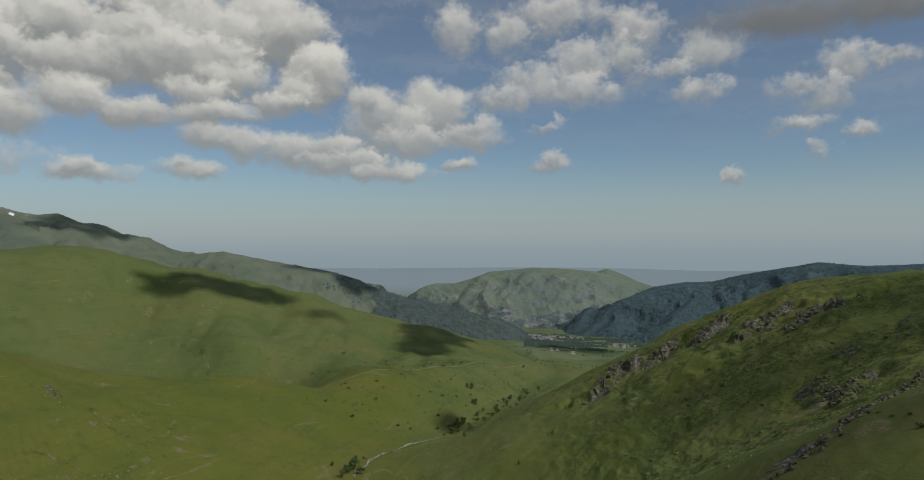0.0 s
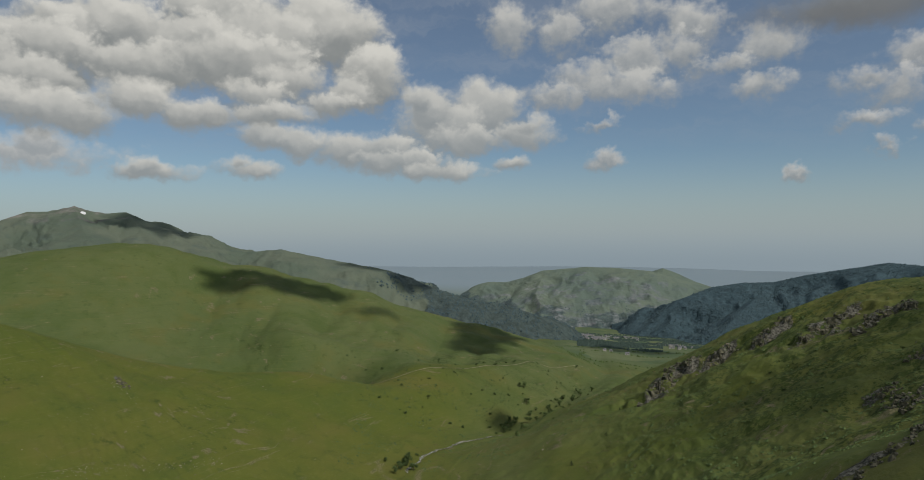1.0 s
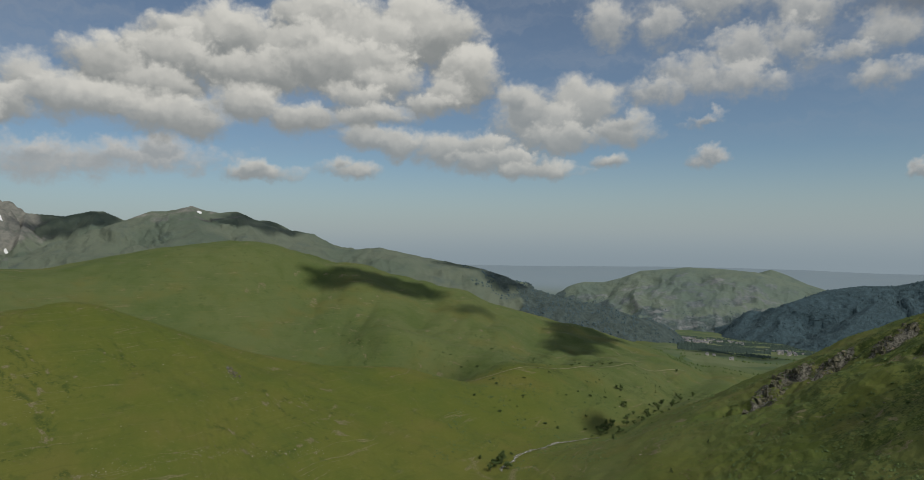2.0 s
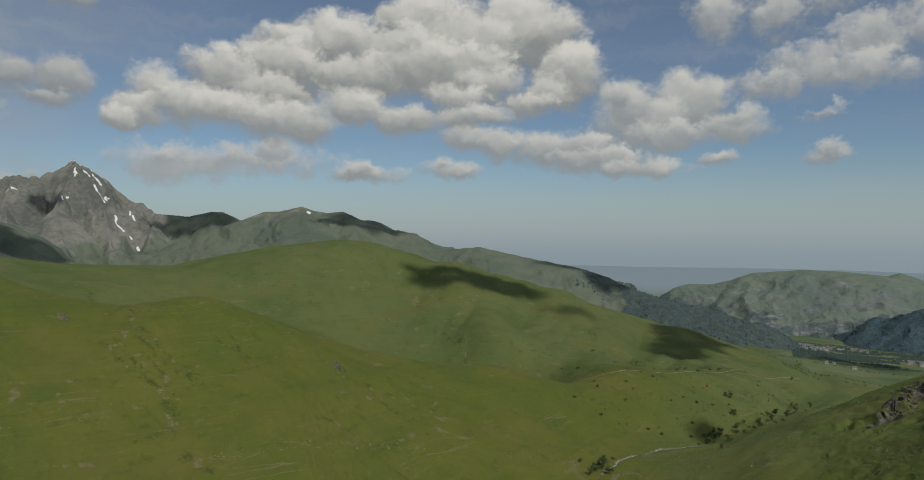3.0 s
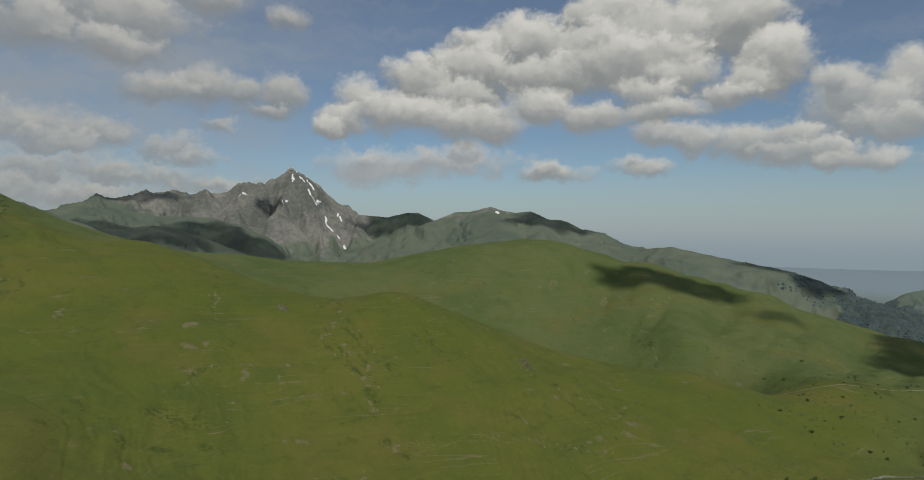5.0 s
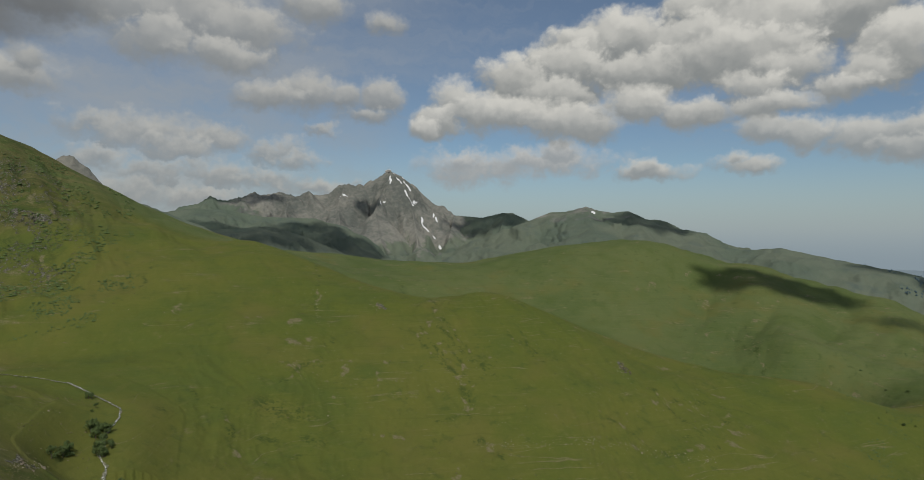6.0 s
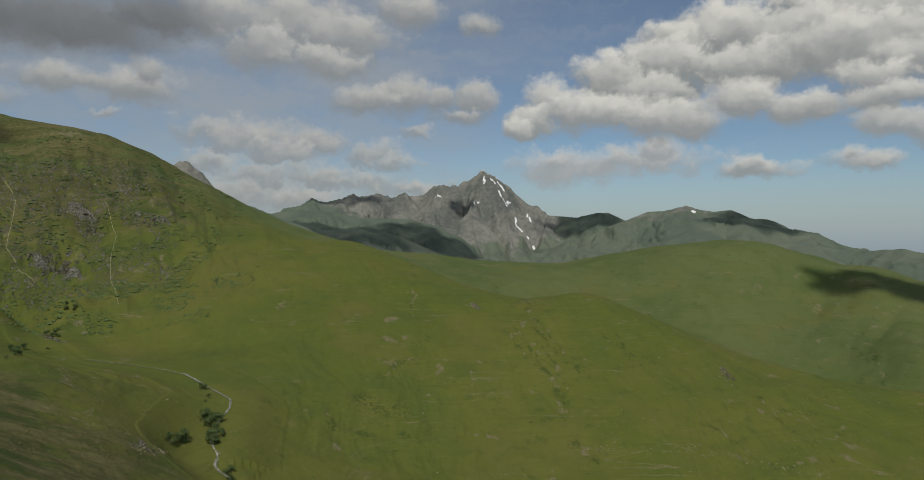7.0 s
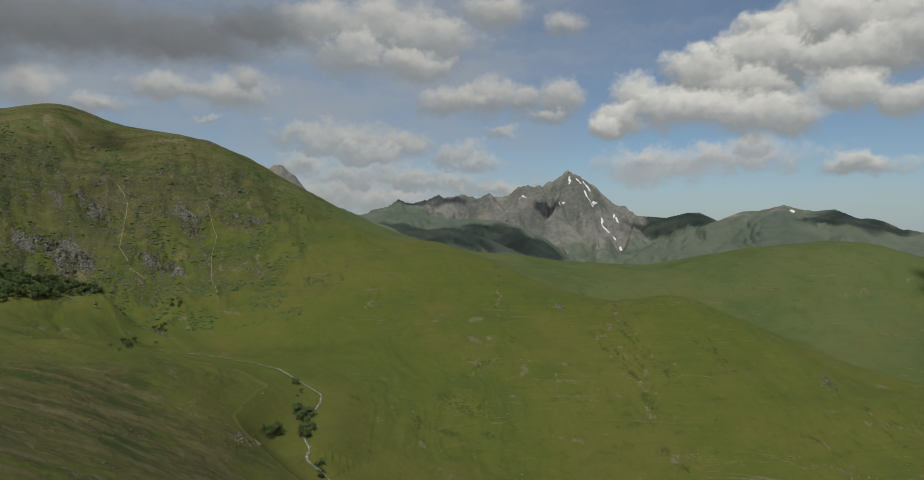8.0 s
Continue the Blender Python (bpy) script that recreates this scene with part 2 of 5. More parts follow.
    west = layer(colour, "west_low_heaps", WEST_CLOUDS_LOW, -0.28, 0.42, (0.50, 0.49, 0.45), (0.27, 0.285, 0.29), 0.80, wisps, 1.2)
    west = layer(west, "west_heaps", WEST_CLOUDS, -0.22, 0.36, (0.53, 0.52, 0.48), (0.245, 0.26, 0.265), 0.88, torn)
    west = layer(west, "dark_heaps", DARK_CLOUDS, -0.40, 0.45, *shade, 0.96, torn, 0.6)
    east = layer(colour, "veiled_heaps", VEILED_CLOUDS, -0.34, 0.40, (0.56, 0.55, 0.52), (0.33, 0.345, 0.35), 0.9, wisps)
    east = layer(east, "east_heaps", EAST_CLOUDS, -0.24, 0.46, (0.58, 0.57, 0.53), (0.28, 0.30, 0.31), 0.86, wisps, 1.3)
    east = layer(east, "east_low_heaps", EAST_CLOUDS_LOW, -0.16, 0.44, (0.56, 0.55, 0.52), (0.27, 0.29, 0.30), 0.86, wisps, 1.1)
    east = layer(east, "middle_heaps", LOW_CLOUDS + MIDDLE_CLOUDS, -0.24, 0.24, (0.60, 0.59, 0.545), (0.28, 0.30, 0.305), 0.93, torn)
    east = layer(east, "great_heap", GREAT_CLOUD_TOP, -0.30, 0.14, white, grey, 1.0, torn)
    east = layer(east, "great_heap_foot", GREAT_CLOUD_FOOT, -0.22, 0.26, white, (0.27, 0.285, 0.285), 0.97, torn)
    east = layer(east, "dark_heaps_east", DARK_CLOUDS_EAST, -0.40, 0.45, *shade, 0.96, torn, 0.6)
    halves = [net.node("ShaderNodeBackground", 0, (), Color=half, Strength=1.0) for half in (east, west)]
    back = net.node("ShaderNodeMixShader", 0, (), Fac=net.ramp(az, 48.4, 49.0), in1=halves[0], in2=halves[1])
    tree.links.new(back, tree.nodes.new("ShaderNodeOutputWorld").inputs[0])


make_world()
sun = new("sun", bpy.data.lights.new("sun", "SUN"))
sun.data.energy, sun.data.angle, sun.data.color = SUN_POWER, radians(0.8), (1.0, 0.95, 0.86)
sun.matrix_world = look(polar(SUN_AZ, 1000, 1000 * math.tan(radians(SUN_EL))), (0, 0, 0))


# ------------------------------------------------------------------ materials
def material(name):
    m = bpy.data.materials.new(name)
    m.use_nodes = True
    m.node_tree.nodes.clear()
    net = Net(m.node_tree)
    where = net.node("ShaderNodeNewGeometry", 0)
    return m, net, where


def finish(m, net, colour, rough=0.9, bump=None, strength=0.5, distance=1.0, metal=0.0, spec=0.2):
    normal = net.node("ShaderNodeBump", 0, (), Strength=strength, Distance=distance, Height=bump) if bump is not None else None
    b = net.node("ShaderNodeBsdfPrincipled", 0, (), Base_Color=colour, Roughness=rough, Metallic=metal, Specular_IOR_Level=spec, Normal=normal)
    m.node_tree.links.new(b, m.node_tree.nodes.new("ShaderNodeOutputMaterial").inputs[0])
    return m


def pasture():
    """Grazed mountain grass with bare earth, stones, heather and rock where the ground says so."""
    m, net, p = material("pasture")
    broad, mid, fine, grit = net.noise(p, 0.006, 3), net.noise(p, 0.03, 5, 0.6), net.noise(p, 0.22, 4, 0.65), net.noise(p, 1.1, 3, 0.7)
    # grass behind the spur is bluer and paler: haze put into its colour
    hazy_grass = net.mix(net.ramp(broad, 0.38, 0.62), (0.080, 0.106, 0.037), (0.096, 0.117, 0.043))
    dry = net.mix(net.ramp(broad, 0.38, 0.62), (0.084, 0.102, 0.020), (0.102, 0.110, 0.024))
    c = net.mix(net.attribute("dry"), hazy_grass, dry)
    c = net.mix(net.ramp(mid, 0.42, 0.68, 0.0, 0.35), c, (0.064, 0.090, 0.020))
    c = net.mix(net.ramp(fine, 0.52, 0.75, 0.0, 0.35), c, (0.14, 0.138, 0.042))
    c = net.mix(net.ramp(grit, 0.55, 0.8, 0.0, 0.4), c, (0.058, 0.070, 0.018))
    tan = net.noise(p, 0.012, 5, 0.6)
    c = net.mix(net.ramp(tan, 0.52, 0.66, 0.0, 0.42), c, (0.112, 0.106, 0.030))
    c = net.mix(net.ramp(tan, 0.46, 0.34, 0.0, 0.38), c, (0.060, 0.088, 0.022))
    # trodden contour lines, thin and broken, and drier strips between them
    bands = net.noise(net.vmath("MULTIPLY", p, (0.012, 0.012, 0.55)), 1.0, 4, 0.6)
    c = net.mix(net.ramp(bands, 0.58, 0.70, 0.0, 0.16), c, (0.15, 0.135, 0.05))
    c = net.mix(net.ramp(bands, 0.42, 0.32, 0.0, 0.18), c, (0.048, 0.066, 0.016))
    level = net.noise(net.vmath("MULTIPLY", p, (0.006, 0.006, 0.16)), 1.0, 2, 0.5)
    tread = net.ramp(net.math("ABSOLUTE", net.math("SUBTRACT", level, 0.5)), 0.016, 0.003)
    tread = net.math("MULTIPLY", tread, net.ramp(net.noise(p, 0.02, 4, 0.7), 0.50, 0.62))
    c = net.mix(net.math("MULTIPLY", tread, 0.7), c, net.mix(net.ramp(grit, 0.4, 0.6), (0.07, 0.072, 0.028), (0.22, 0.19, 0.11)))
    fields = net.node("ShaderNodeTexVoronoi", 1, (), Vector=p, Scale=0.012)
    tuft = net.noise(p, 0.075, 5, 0.7)
    c = net.mix(net.ramp(tuft, 0.56, 0.68, 0.0, 0.42), c, (0.046, 0.070, 0.019))
    c = net.mix(net.ramp(tuft, 0.40, 0.28, 0.0, 0.40), c, (0.130, 0.128, 0.045))
    fleck = net.noise(p, 0.45, 4, 0.7)
    c = net.mix(net.math("MULTIPLY", net.ramp(fleck, 0.66, 0.74), net.ramp(mid, 0.45, 0.6, 0.1, 0.7)), c, (0.23, 0.20, 0.13))
    c = net.mix(net.math("MULTIPLY", net.attribute("meadow"), net.ramp(mid, 0.3, 0.6, 0.5, 1.0)), c, net.mix(net.ramp(fields, 0.3, 0.7), (0.070, 0.105, 0.055), (0.118, 0.140, 0.070)))
    # far fields blue-grey: the haze over the plain is put into their colour
    c = net.mix(net.attribute("hazy_plain"), c, net.mix(net.math("MULTIPLY", fields, 0.14), (0.188, 0.240, 0.275), (0.226, 0.262, 0.272)))
    combed = net.noise(net.vmath("MULTIPLY", p, (0.10, 0.010, 0.05)), 1.0, 5, 0.65)
    heath = net.math("MULTIPLY", net.attribute("heather"), net.ramp(net.math("MULTIPLY_ADD", combed, 0.6, net.math("MULTIPLY", net.noise(p, 0.017, 7, 0.68), 0.5)), 0.44, 0.58))
    c = net.mix(net.math("MULTIPLY", net.attribute("heather"), net.ramp(net.noise(net.vmath("ADD", p, (300, 0, 0)), 0.022, 7, 0.7), 0.49, 0.57, 0.0, 0.9)), c, (0.040, 0.062, 0.016))
    c = net.mix(heath, c, net.mix(net.ramp(net.math("MULTIPLY_ADD", combed, 0.7, net.math("MULTIPLY", fine, 0.4)), 0.42, 0.68), (0.054, 0.058, 0.020), (0.118, 0.109, 0.045)))
    shrub = net.math("MULTIPLY", net.attribute("shrub"), net.ramp(net.math("MULTIPLY_ADD", net.noise(p, 0.34, 5, 0.7), 0.6, net.math("MULTIPLY", net.noise(p, 0.07, 4, 0.6), 0.4)), 0.485, 0.54))
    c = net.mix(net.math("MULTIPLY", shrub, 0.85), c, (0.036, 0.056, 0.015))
    earth = net.ramp(net.math("ADD", net.attribute("earth"), net.math("MULTIPLY_ADD", net.noise(p, 0.13, 6, 0.75), 2.4, -1.2)), 0.5, 0.78)
    c = net.mix(net.math("MULTIPLY", earth, 0.85), c, net.mix(net.ramp(grit, 0.35, 0.65), (0.105, 0.094, 0.048), (0.185, 0.165, 0.098)))
    rock = net.ramp(net.math("ADD", net.attribute("rock"), net.math("MULTIPLY_ADD", net.noise(p, 0.22, 6, 0.75), 1.5, -0.75)), 0.45, 0.58)
    stone = net.mix(net.ramp(net.noise(p, 0.5, 6, 0.7), 0.35, 0.68), (0.036, 0.036, 0.029), (0.205, 0.198, 0.165))
    c = net.mix(rock, c, stone)
    height = net.math("ADD", net.math("MULTIPLY", fine, 1.0), net.math("MULTIPLY", grit, 0.35))
    height = net.math("ADD", height, net.math("MULTIPLY", bands, 0.3))
    height = net.math("ADD", height, net.math("MULTIPLY", rock, net.math("MULTIPLY", net.noise(p, 0.4, 6, 0.7), 3.0)))
    return finish(m, net, c, 0.95, height, 0.6, 1.2, spec=0.1)


def hazy_slopes(name, grass, grass2, wood, stone, stone2):
    """Slopes far off: grass, rock, woods and snow by the values that the mesh carries, with haze put into their
    colours.
    """
    m, net, p = material(name)
    broad, mid, fine = net.noise(p, 0.004, 4, 0.6), net.noise(p, 0.014, 7, 0.66), net.noise(p, 0.045, 7, 0.72)
    c = net.mix(net.ramp(broad, 0.38, 0.62), grass, grass2)
    c = net.mix(net.ramp(mid, 0.5, 0.72, 0.0, 0.6), c, wood)
    trees = net.ramp(net.math("ADD", net.attribute("wood"), net.math("MULTIPLY_ADD", mid, 0.9, -0.45)), 0.4, 0.6)
    c = net.mix(trees, c, net.mix(net.ramp(fine, 0.35, 0.65), tuple(0.6 * v for v in wood), wood))
    bare = net.ramp(net.math("ADD", net.attribute("rock"), net.math("MULTIPLY_ADD", mid, 1.1, -0.55)), 0.42, 0.62)
    c = net.mix(bare, c, net.mix(net.ramp(net.math("MULTIPLY_ADD", broad, 0.8, net.math("MULTIPLY", fine, 0.6)), 0.5, 0.9), stone, stone2))
    snow = net.ramp(net.math("ADD", net.attribute("snow"), net.math("MULTIPLY_ADD", fine, 0.7, -0.35)), 0.48, 0.6)
    c = net.mix(net.math("MULTIPLY", snow, 0.9), c, (0.72, 0.73, 0.74))
    return finish(m, net, c, 0.95, net.math("ADD", net.math("MULTIPLY", mid, 3.0), fine), 0.7, 7.0, spec=0.1)


PASTURE = pasture()
# grass, wood and stone tones shifted bluer and paler to hold the distance haze
ALPINE = hazy_slopes("hazy_alpine_slopes", (0.098, 0.126, 0.094), (0.124, 0.146, 0.108), (0.074, 0.100, 0.094), (0.098, 0.108, 0.098), (0.228, 0.222, 0.194))
VALE_SLOPES = hazy_slopes("hazy_limestone_slopes", (0.112, 0.148, 0.122), (0.136, 0.168, 0.128), (0.082, 0.114, 0.114), (0.095, 0.120, 0.124), (0.215, 0.225, 0.222))
WOODED = hazy_slopes("hazy_wooded_slopes", (0.08, 0.115, 0.07), (0.105, 0.135, 0.085), (0.056, 0.092, 0.108), (0.15, 0.155, 0.155), (0.29, 0.285, 0.275))


# ------------------------------------------------------------------ the lie of the land: ridges and streams
B = bearing
# each named line of the land: a ridge, spur, rib, ravine or stream
LINES = {}
LINES["stream_upper"] = [B(85.6, -6.2, 840), B(83.2, -7.4, 760), B(81.1, -9.3, 680), B(77.6, -10.0, 630), B(74.4, -10.9, 600), B(72.6, -11.9, 570), B(70.7, -13.1, 535),
    B(71.4, -14.3, 500), B(72.1, -16.3, 455), B(72.4, -17.8, 430), B(70.2, -19.6, 415), B(50, -25, 400)]
LINES["stream_middle"] = [B(50, -25, 400), B(30, -25.5, 430), B(15, -22.5, 540), B(9.1, -19.3, 640), B(7.9, -18.3, 675), B(6.2, -17.5, 720), B(3.2, -16.8, 765), B(1.2, -16.4, 800)]
LINES["stream_lower"] = [B(1.2, -16.4, 800), B(-3, -14.3, 960), B(-6, -12.8, 1120), B(-8, -11.3, 1350), B(-7, -9.8, 1700), B(-7, -9.0, 2100), B(-8, -8.4, 2600)]
LINES["spur"] = [B(63.4, -0.7, 1060), B(61.4, -0.6, 1040), B(59.2, -1.5, 990), B(56.4, -2.5, 940), B(53.4, -3.8, 890), B(49.4, -5.0, 840), B(45.3, -5.4, 815), B(41.6, -5.1, 800)]
LINES["spur_end"] = [B(39.0, -5.9, 795), B(33.6, -8.0, 790), B(26.7, -10.1, 800), B(21.8, -10.9, 820), B(17.1, -11.1, 850), B(7.1, -11.2, 930), B(-1.8, -10.6, 1120), B(-6.5, -10.6, 1350)]
LINES["bench"] = [B(59.3, -17.5, 510), B(55.2, -17.0, 520), B(41.5, -17.3, 540), B(33.6, -17.0, 560), B(21.8, -17.2, 620)]
LINES["hollow"] = [B(54, -4.4, 1040), B(50, -6.0, 990), B(46, -7.3, 960), B(41, -8.2, 945), B(36, -9.3, 940), B(30, -10.6, 950), B(24, -11.6, 965), B(17, -12.2, 1000)]
LINES["round_hill"] = [B(59.6, -1.5, 1300), B(55.1, -1.8, 1350), B(52.6, -2.1, 1400), B(48.5, -2.6, 1450), B(43.9, -2.6, 1450), B(39.5, -1.7, 1400), B(36.6, -1.2, 1360), B(33, -1.0, 1350), B(28.5, -1.0, 1330)]
LINES["round_hill_end"] = [B(27, -1.5, 1320), B(24.4, -2.4, 1310), B(20.1, -3.2, 1320), B(14.3, -4.3, 1350), B(9.1, -5.9, 1400), B(4.2, -7.2, 1450), B(-0.8, -8.4, 1500), B(-5.7, -10.0, 1550)]
LINES["ravine_one"] = [B(20.5, -10.3, 1010), B(22.5, -7.4, 1130), B(24.0, -4.6, 1240)]
LINES["rib_one"] = [B(17.5, -10.0, 1010), B(19.0, -6.9, 1130), B(20.2, -4.2, 1240)]
LINES["ravine_two"] = [B(12.5, -10.8, 1020), B(14.0, -8.2, 1150), B(15.3, -5.8, 1270)]
LINES["rib_two"] = [B(9.0, -10.3, 1040), B(10.2, -7.8, 1180), B(11.0, -6.1, 1300)]
LINES["ravine_three"] = [B(5.2, -10.9, 1050), B(6.2, -9.2, 1200), B(6.8, -7.4, 1340)]
LINES["behind_hill"] = [B(62, -2.5, 1750), B(50, -4, 1850), B(30, -3.6, 1750), B(15, -6.6, 1800), B(2, -8.8, 1850)]
LINES["west_mountain"] = [B(130, 7, 1300), B(110, 8.5, 1280), B(93.3, 8.4, 1250), B(90.5, 9.3, 1250), B(88.6, 9.1, 1240), B(86.0, 8.2, 1230), B(80.6, 7.3, 1200), B(77.6, 6.2, 1180), B(75.3, 5.2, 1170),
    B(71.1, 2.4, 1130), B(68.3, 0.5, 1100), B(66.3, -0.3, 1080)]
LINES["west_foot"] = [B(100, -2.5, 850), B(92, -3.5, 800), B(85, -4.2, 820), B(78, -6.0, 790), B(70, -7.0, 740)]
LINES["behind_west"] = [B(100, 3.5, 1800), B(85, 3, 1800), B(72, -1.0, 1650)]
LINES["east_hill"] = [B(-60, -2, 640), B(-45, -2.4, 660), B(-34.1, -2.6, 700), B(-29.6, -3.1, 740), B(-25.7, -3.7, 780), B(-23.2, -4.7, 800), B(-20.2, -6.1, 840), B(-17.5, -7.9, 880)]
LINES["east_hill_end"] = [B(-14.8, -9.4, 920), B(-12.5, -10.2, 950), B(-9.6, -11.7, 930), B(-5.7, -13.6, 860), B(-0.7, -16.2, 745), B(2.2, -18.0, 660)]
LINES["behind_east"] = [B(-40, -7.5, 1300), B(-25, -9.0, 1350), B(-16, -10.6, 1350)]
LINES["east_foot"] = [B(-32, -11.0, 400), B(-25, -14.5, 430), B(-15, -19.0, 430), B(-5, -22.0, 460), B(5, -23.5, 490)]
LINES["near_knoll"] = [B(-50, -10, 250), B(-34.1, -11.9, 270), B(-31.0, -14.5, 250), B(-28.0, -17.1, 235), B(-22, -21, 225)]
LINES["near_slope"] = [B(110, -5, 480), B(93.4, -6.5, 540), B(88.7, -8.0, 500), B(84.1, -10.6, 450), B(78.5, -14.6, 405), B(74.5, -18.4, 375)]
LINES["under"] = [polar(0, 5, -78), polar(-40, 120, -68), polar(10, 220, -128), polar(40, 220, -122), polar(75, 200, -95), polar(90, 220, -62)]
LINES["south_ridge"] = [polar(130, 420, 10), polar(160, 380, 30), polar(180, 380, 30), polar(-150, 380, 25), polar(-110, 420, 0), polar(-80, 480, -15)]
LINES["outer_south"] = [polar(140, 2000, 60), polar(180, 2000, -20), polar(-140, 2000, -60), polar(-100, 2000, -120), polar(-70, 1800, -180)]
LINES["outer_north"] = [polar(68, 2300, -90), polar(60, 2600, -140), polar(35, 2400, -170), polar(18, 2500, -290), polar(5, 2900, -370), polar(-8, 3000, -420), polar(-20, 2500, -390), polar(-30, 2000, -330), polar(-40, 2200, -340)]
LINES["outer_basin"] = [polar(60, 3600, -150), polar(35, 3500, -220), polar(15, 3600, -320), polar(2, 3500, -430), polar(-12, 3600, -440), polar(-25, 3500, -430), polar(-42, 3300, -420)]
LINES["rim"] = [polar(100, 4800, -60), polar(60, 4800, -120), polar(30, 4800, -220), polar(10, 4800, -232), polar(2, 4800, -236), polar(-20, 4800, -250), polar(-50, 4800, -250), polar(-110, 4800, -200),
    polar(-180, 4800, -150), polar(140, 4800, -50)]


def spread(line, every):
    """Points along a line, no further apart than every metres."""
    out = [line[0]]
    for a, b in zip(line, line[1:]):
        n = max(1, int((b - a).length / every))
        out += [a.lerp(b, (k + 1) / n) for k in range(n)]
    return out


def land_weights():
    pts = []
    for name, line in LINES.items():
        far = max(v.length for v in line)
        for v in spread(line, 95 if far < 1700 else 400):
            if all((v.xy - w.xy).length > 8 for w in pts):
                pts.append(v)
    xyz = np.array([tuple(v) for v in pts])
    r = np.hypot(xyz[:, None, 0] - xyz[None, :, 0], xyz[:, None, 1] - xyz[None, :, 1])
    k = np.sqrt(r * r + 35.0 ** 2)
    n = len(xyz)
    a = np.zeros((n + 1, n + 1))
    a[:n, :n], a[n, :n], a[:n, n] = -k + 0.6 * np.eye(n), 1, 1
    w = np.linalg.solve(a, np.append(xyz[:, 2], 0))
    return xyz, w


LAND_PTS, LAND_W = land_weights()


def land(x, y):
    """Height of the smooth ground."""
    xs, ys = np.asarray(x, np.float64).ravel(), np.asarray(y, np.float64).ravel()
    out = np.empty(xs.shape)
    for k in range(0, len(xs), 8192):
        cx, cy = xs[k:k + 8192], ys[k:k + 8192]
        z = np.full(cx.shape, LAND_W[-1])
        for (px, py, _), w in zip(LAND_PTS, LAND_W):
            z -= w * np.sqrt((cx - px) ** 2 + (cy - py) ** 2 + 35.0 ** 2)
        out[k:k + 8192] = z
    return out.reshape(np.shape(x))


STREAM = LINES["stream_upper"][:-1] + LINES["stream_middle"] + LINES["stream_lower"][1:]
# bands of bare rock: line, half width, strength
def land_spots(*places):
    """Places on the smooth land met by ways out from the origin (bearing, height angle)."""
    d = np.arange(150, 1500, 3.0)
    out = []
    for az, el in places:
        a = radians(az)
        x, y = -math.sin(a) * d, math.cos(a) * d
        z = land(x, y)
        hit = np.nonzero(z > math.tan(radians(el)) * d)[0]
        k = hit[0] if len(hit) else len(d) - 1
        out.append(Vector((x[k], y[k], z[k])))
    return out


OUTCROPS = [
    (land_spots((-11.0, -12.5), (-12.1, -11.6), (-13.3, -10.4), (-14.6, -9.9)), 17, 1.0),
    (land_spots((-15.7, -9.7), (-16.3, -9.2), (-16.9, -8.5)), 13, 0.95),
    (land_spots((-19.1, -7.8), (-20.0, -7.0), (-20.5, -6.6)), 12, 0.9),
    (land_spots((-22.4, -7.4), (-23.6, -6.5), (-24.6, -5.6)), 14, 0.95),
    (land_spots((-25.8, -6.6), (-27.0, -5.6), (-28.0, -5.0), (-29.5, -4.7)), 12, 0.8),
    (land_spots((-32.8, -6.2), (-33.8, -6.8)), 9, 0.65),
    (land_spots((-29.2, -8.7), (-30.0, -8.7)), 8, 0.7),
    (land_spots((-27.6, -11.0), (-29.0, -12.1), (-30.1, -10.7)), 9, 0.75),
]
OUTCROPS += [
    (land_spots((-35.2, -8.8), (-34.1, -9.7), (-33.0, -10.6), (-31.7, -11.7), (-30.6, -12.7), (-29.2, -14.4), (-28.0, -15.2), (-26.5, -16.5), (-25.0, -17.8), (-23.6, -19.0)), 6, 0.95),
    (land_spots((91.8, 0.3), (91.0, 0.0), (90.2, 0.3)), 16, 0.95),
    (land_spots((89.6, -1.0), (89.0, -0.4), (88.3, -1.0), (88.8, -1.6)), 18, 1.0),
    (land_spots((87.3, 2.7), (86.8, 2.2), (86.5, 1.8)), 14, 0.9),
    (land_spots((83.8, -1.5), (82.5, -0.9), (81.9, -1.7)), 16, 0.8),
    (land_spots((81.1, 2.1), (80.3, 1.4)), 12, 0.7),
    (land_spots((77.3, 1.4), (76.2, 1.1)), 11, 0.7),
    (land_spots((79.0, 4.4), (76.8, 3.6)), 18, 0.6),
    (land_spots((89.5, 3.0), (87.8, 3.8), (85.0, 4.0)), 20, 0.66),
    (land_spots((82.5, 2.6), (80.5, 1.6)), 20, 0.64),
]
OUTCROPS += [
    (land_spots((91.5, 5.0), (90.0, 5.6)), 18, 0.5),
    (land_spots((83.5, -7.6), (82.9, -8.2)), 6, 0.8),
    (land_spots((76.4, -16.4), (77.3, -16.0)), 4, 0.7),
    (land_spots((31.2, -10.6), (30.7, -11.3)), 6, 0.8),
    # rocks standing in for a flock of sheep
    (land_spots((51.6, -5.9), (51.0, -6.3)), 4, 0.6),
]


CIRQUE = land_spots((87.4, 7.2))[0]


def CREST(x, y):
    """Level distance from the skyline crests, whose height stays as it is."""
    return np.minimum.reduce([along(LINES[k], x, y)[0] for k in ("spur", "spur_end", "round_hill", "round_hill_end", "west_mountain", "east_hill", "east_hill_end")])


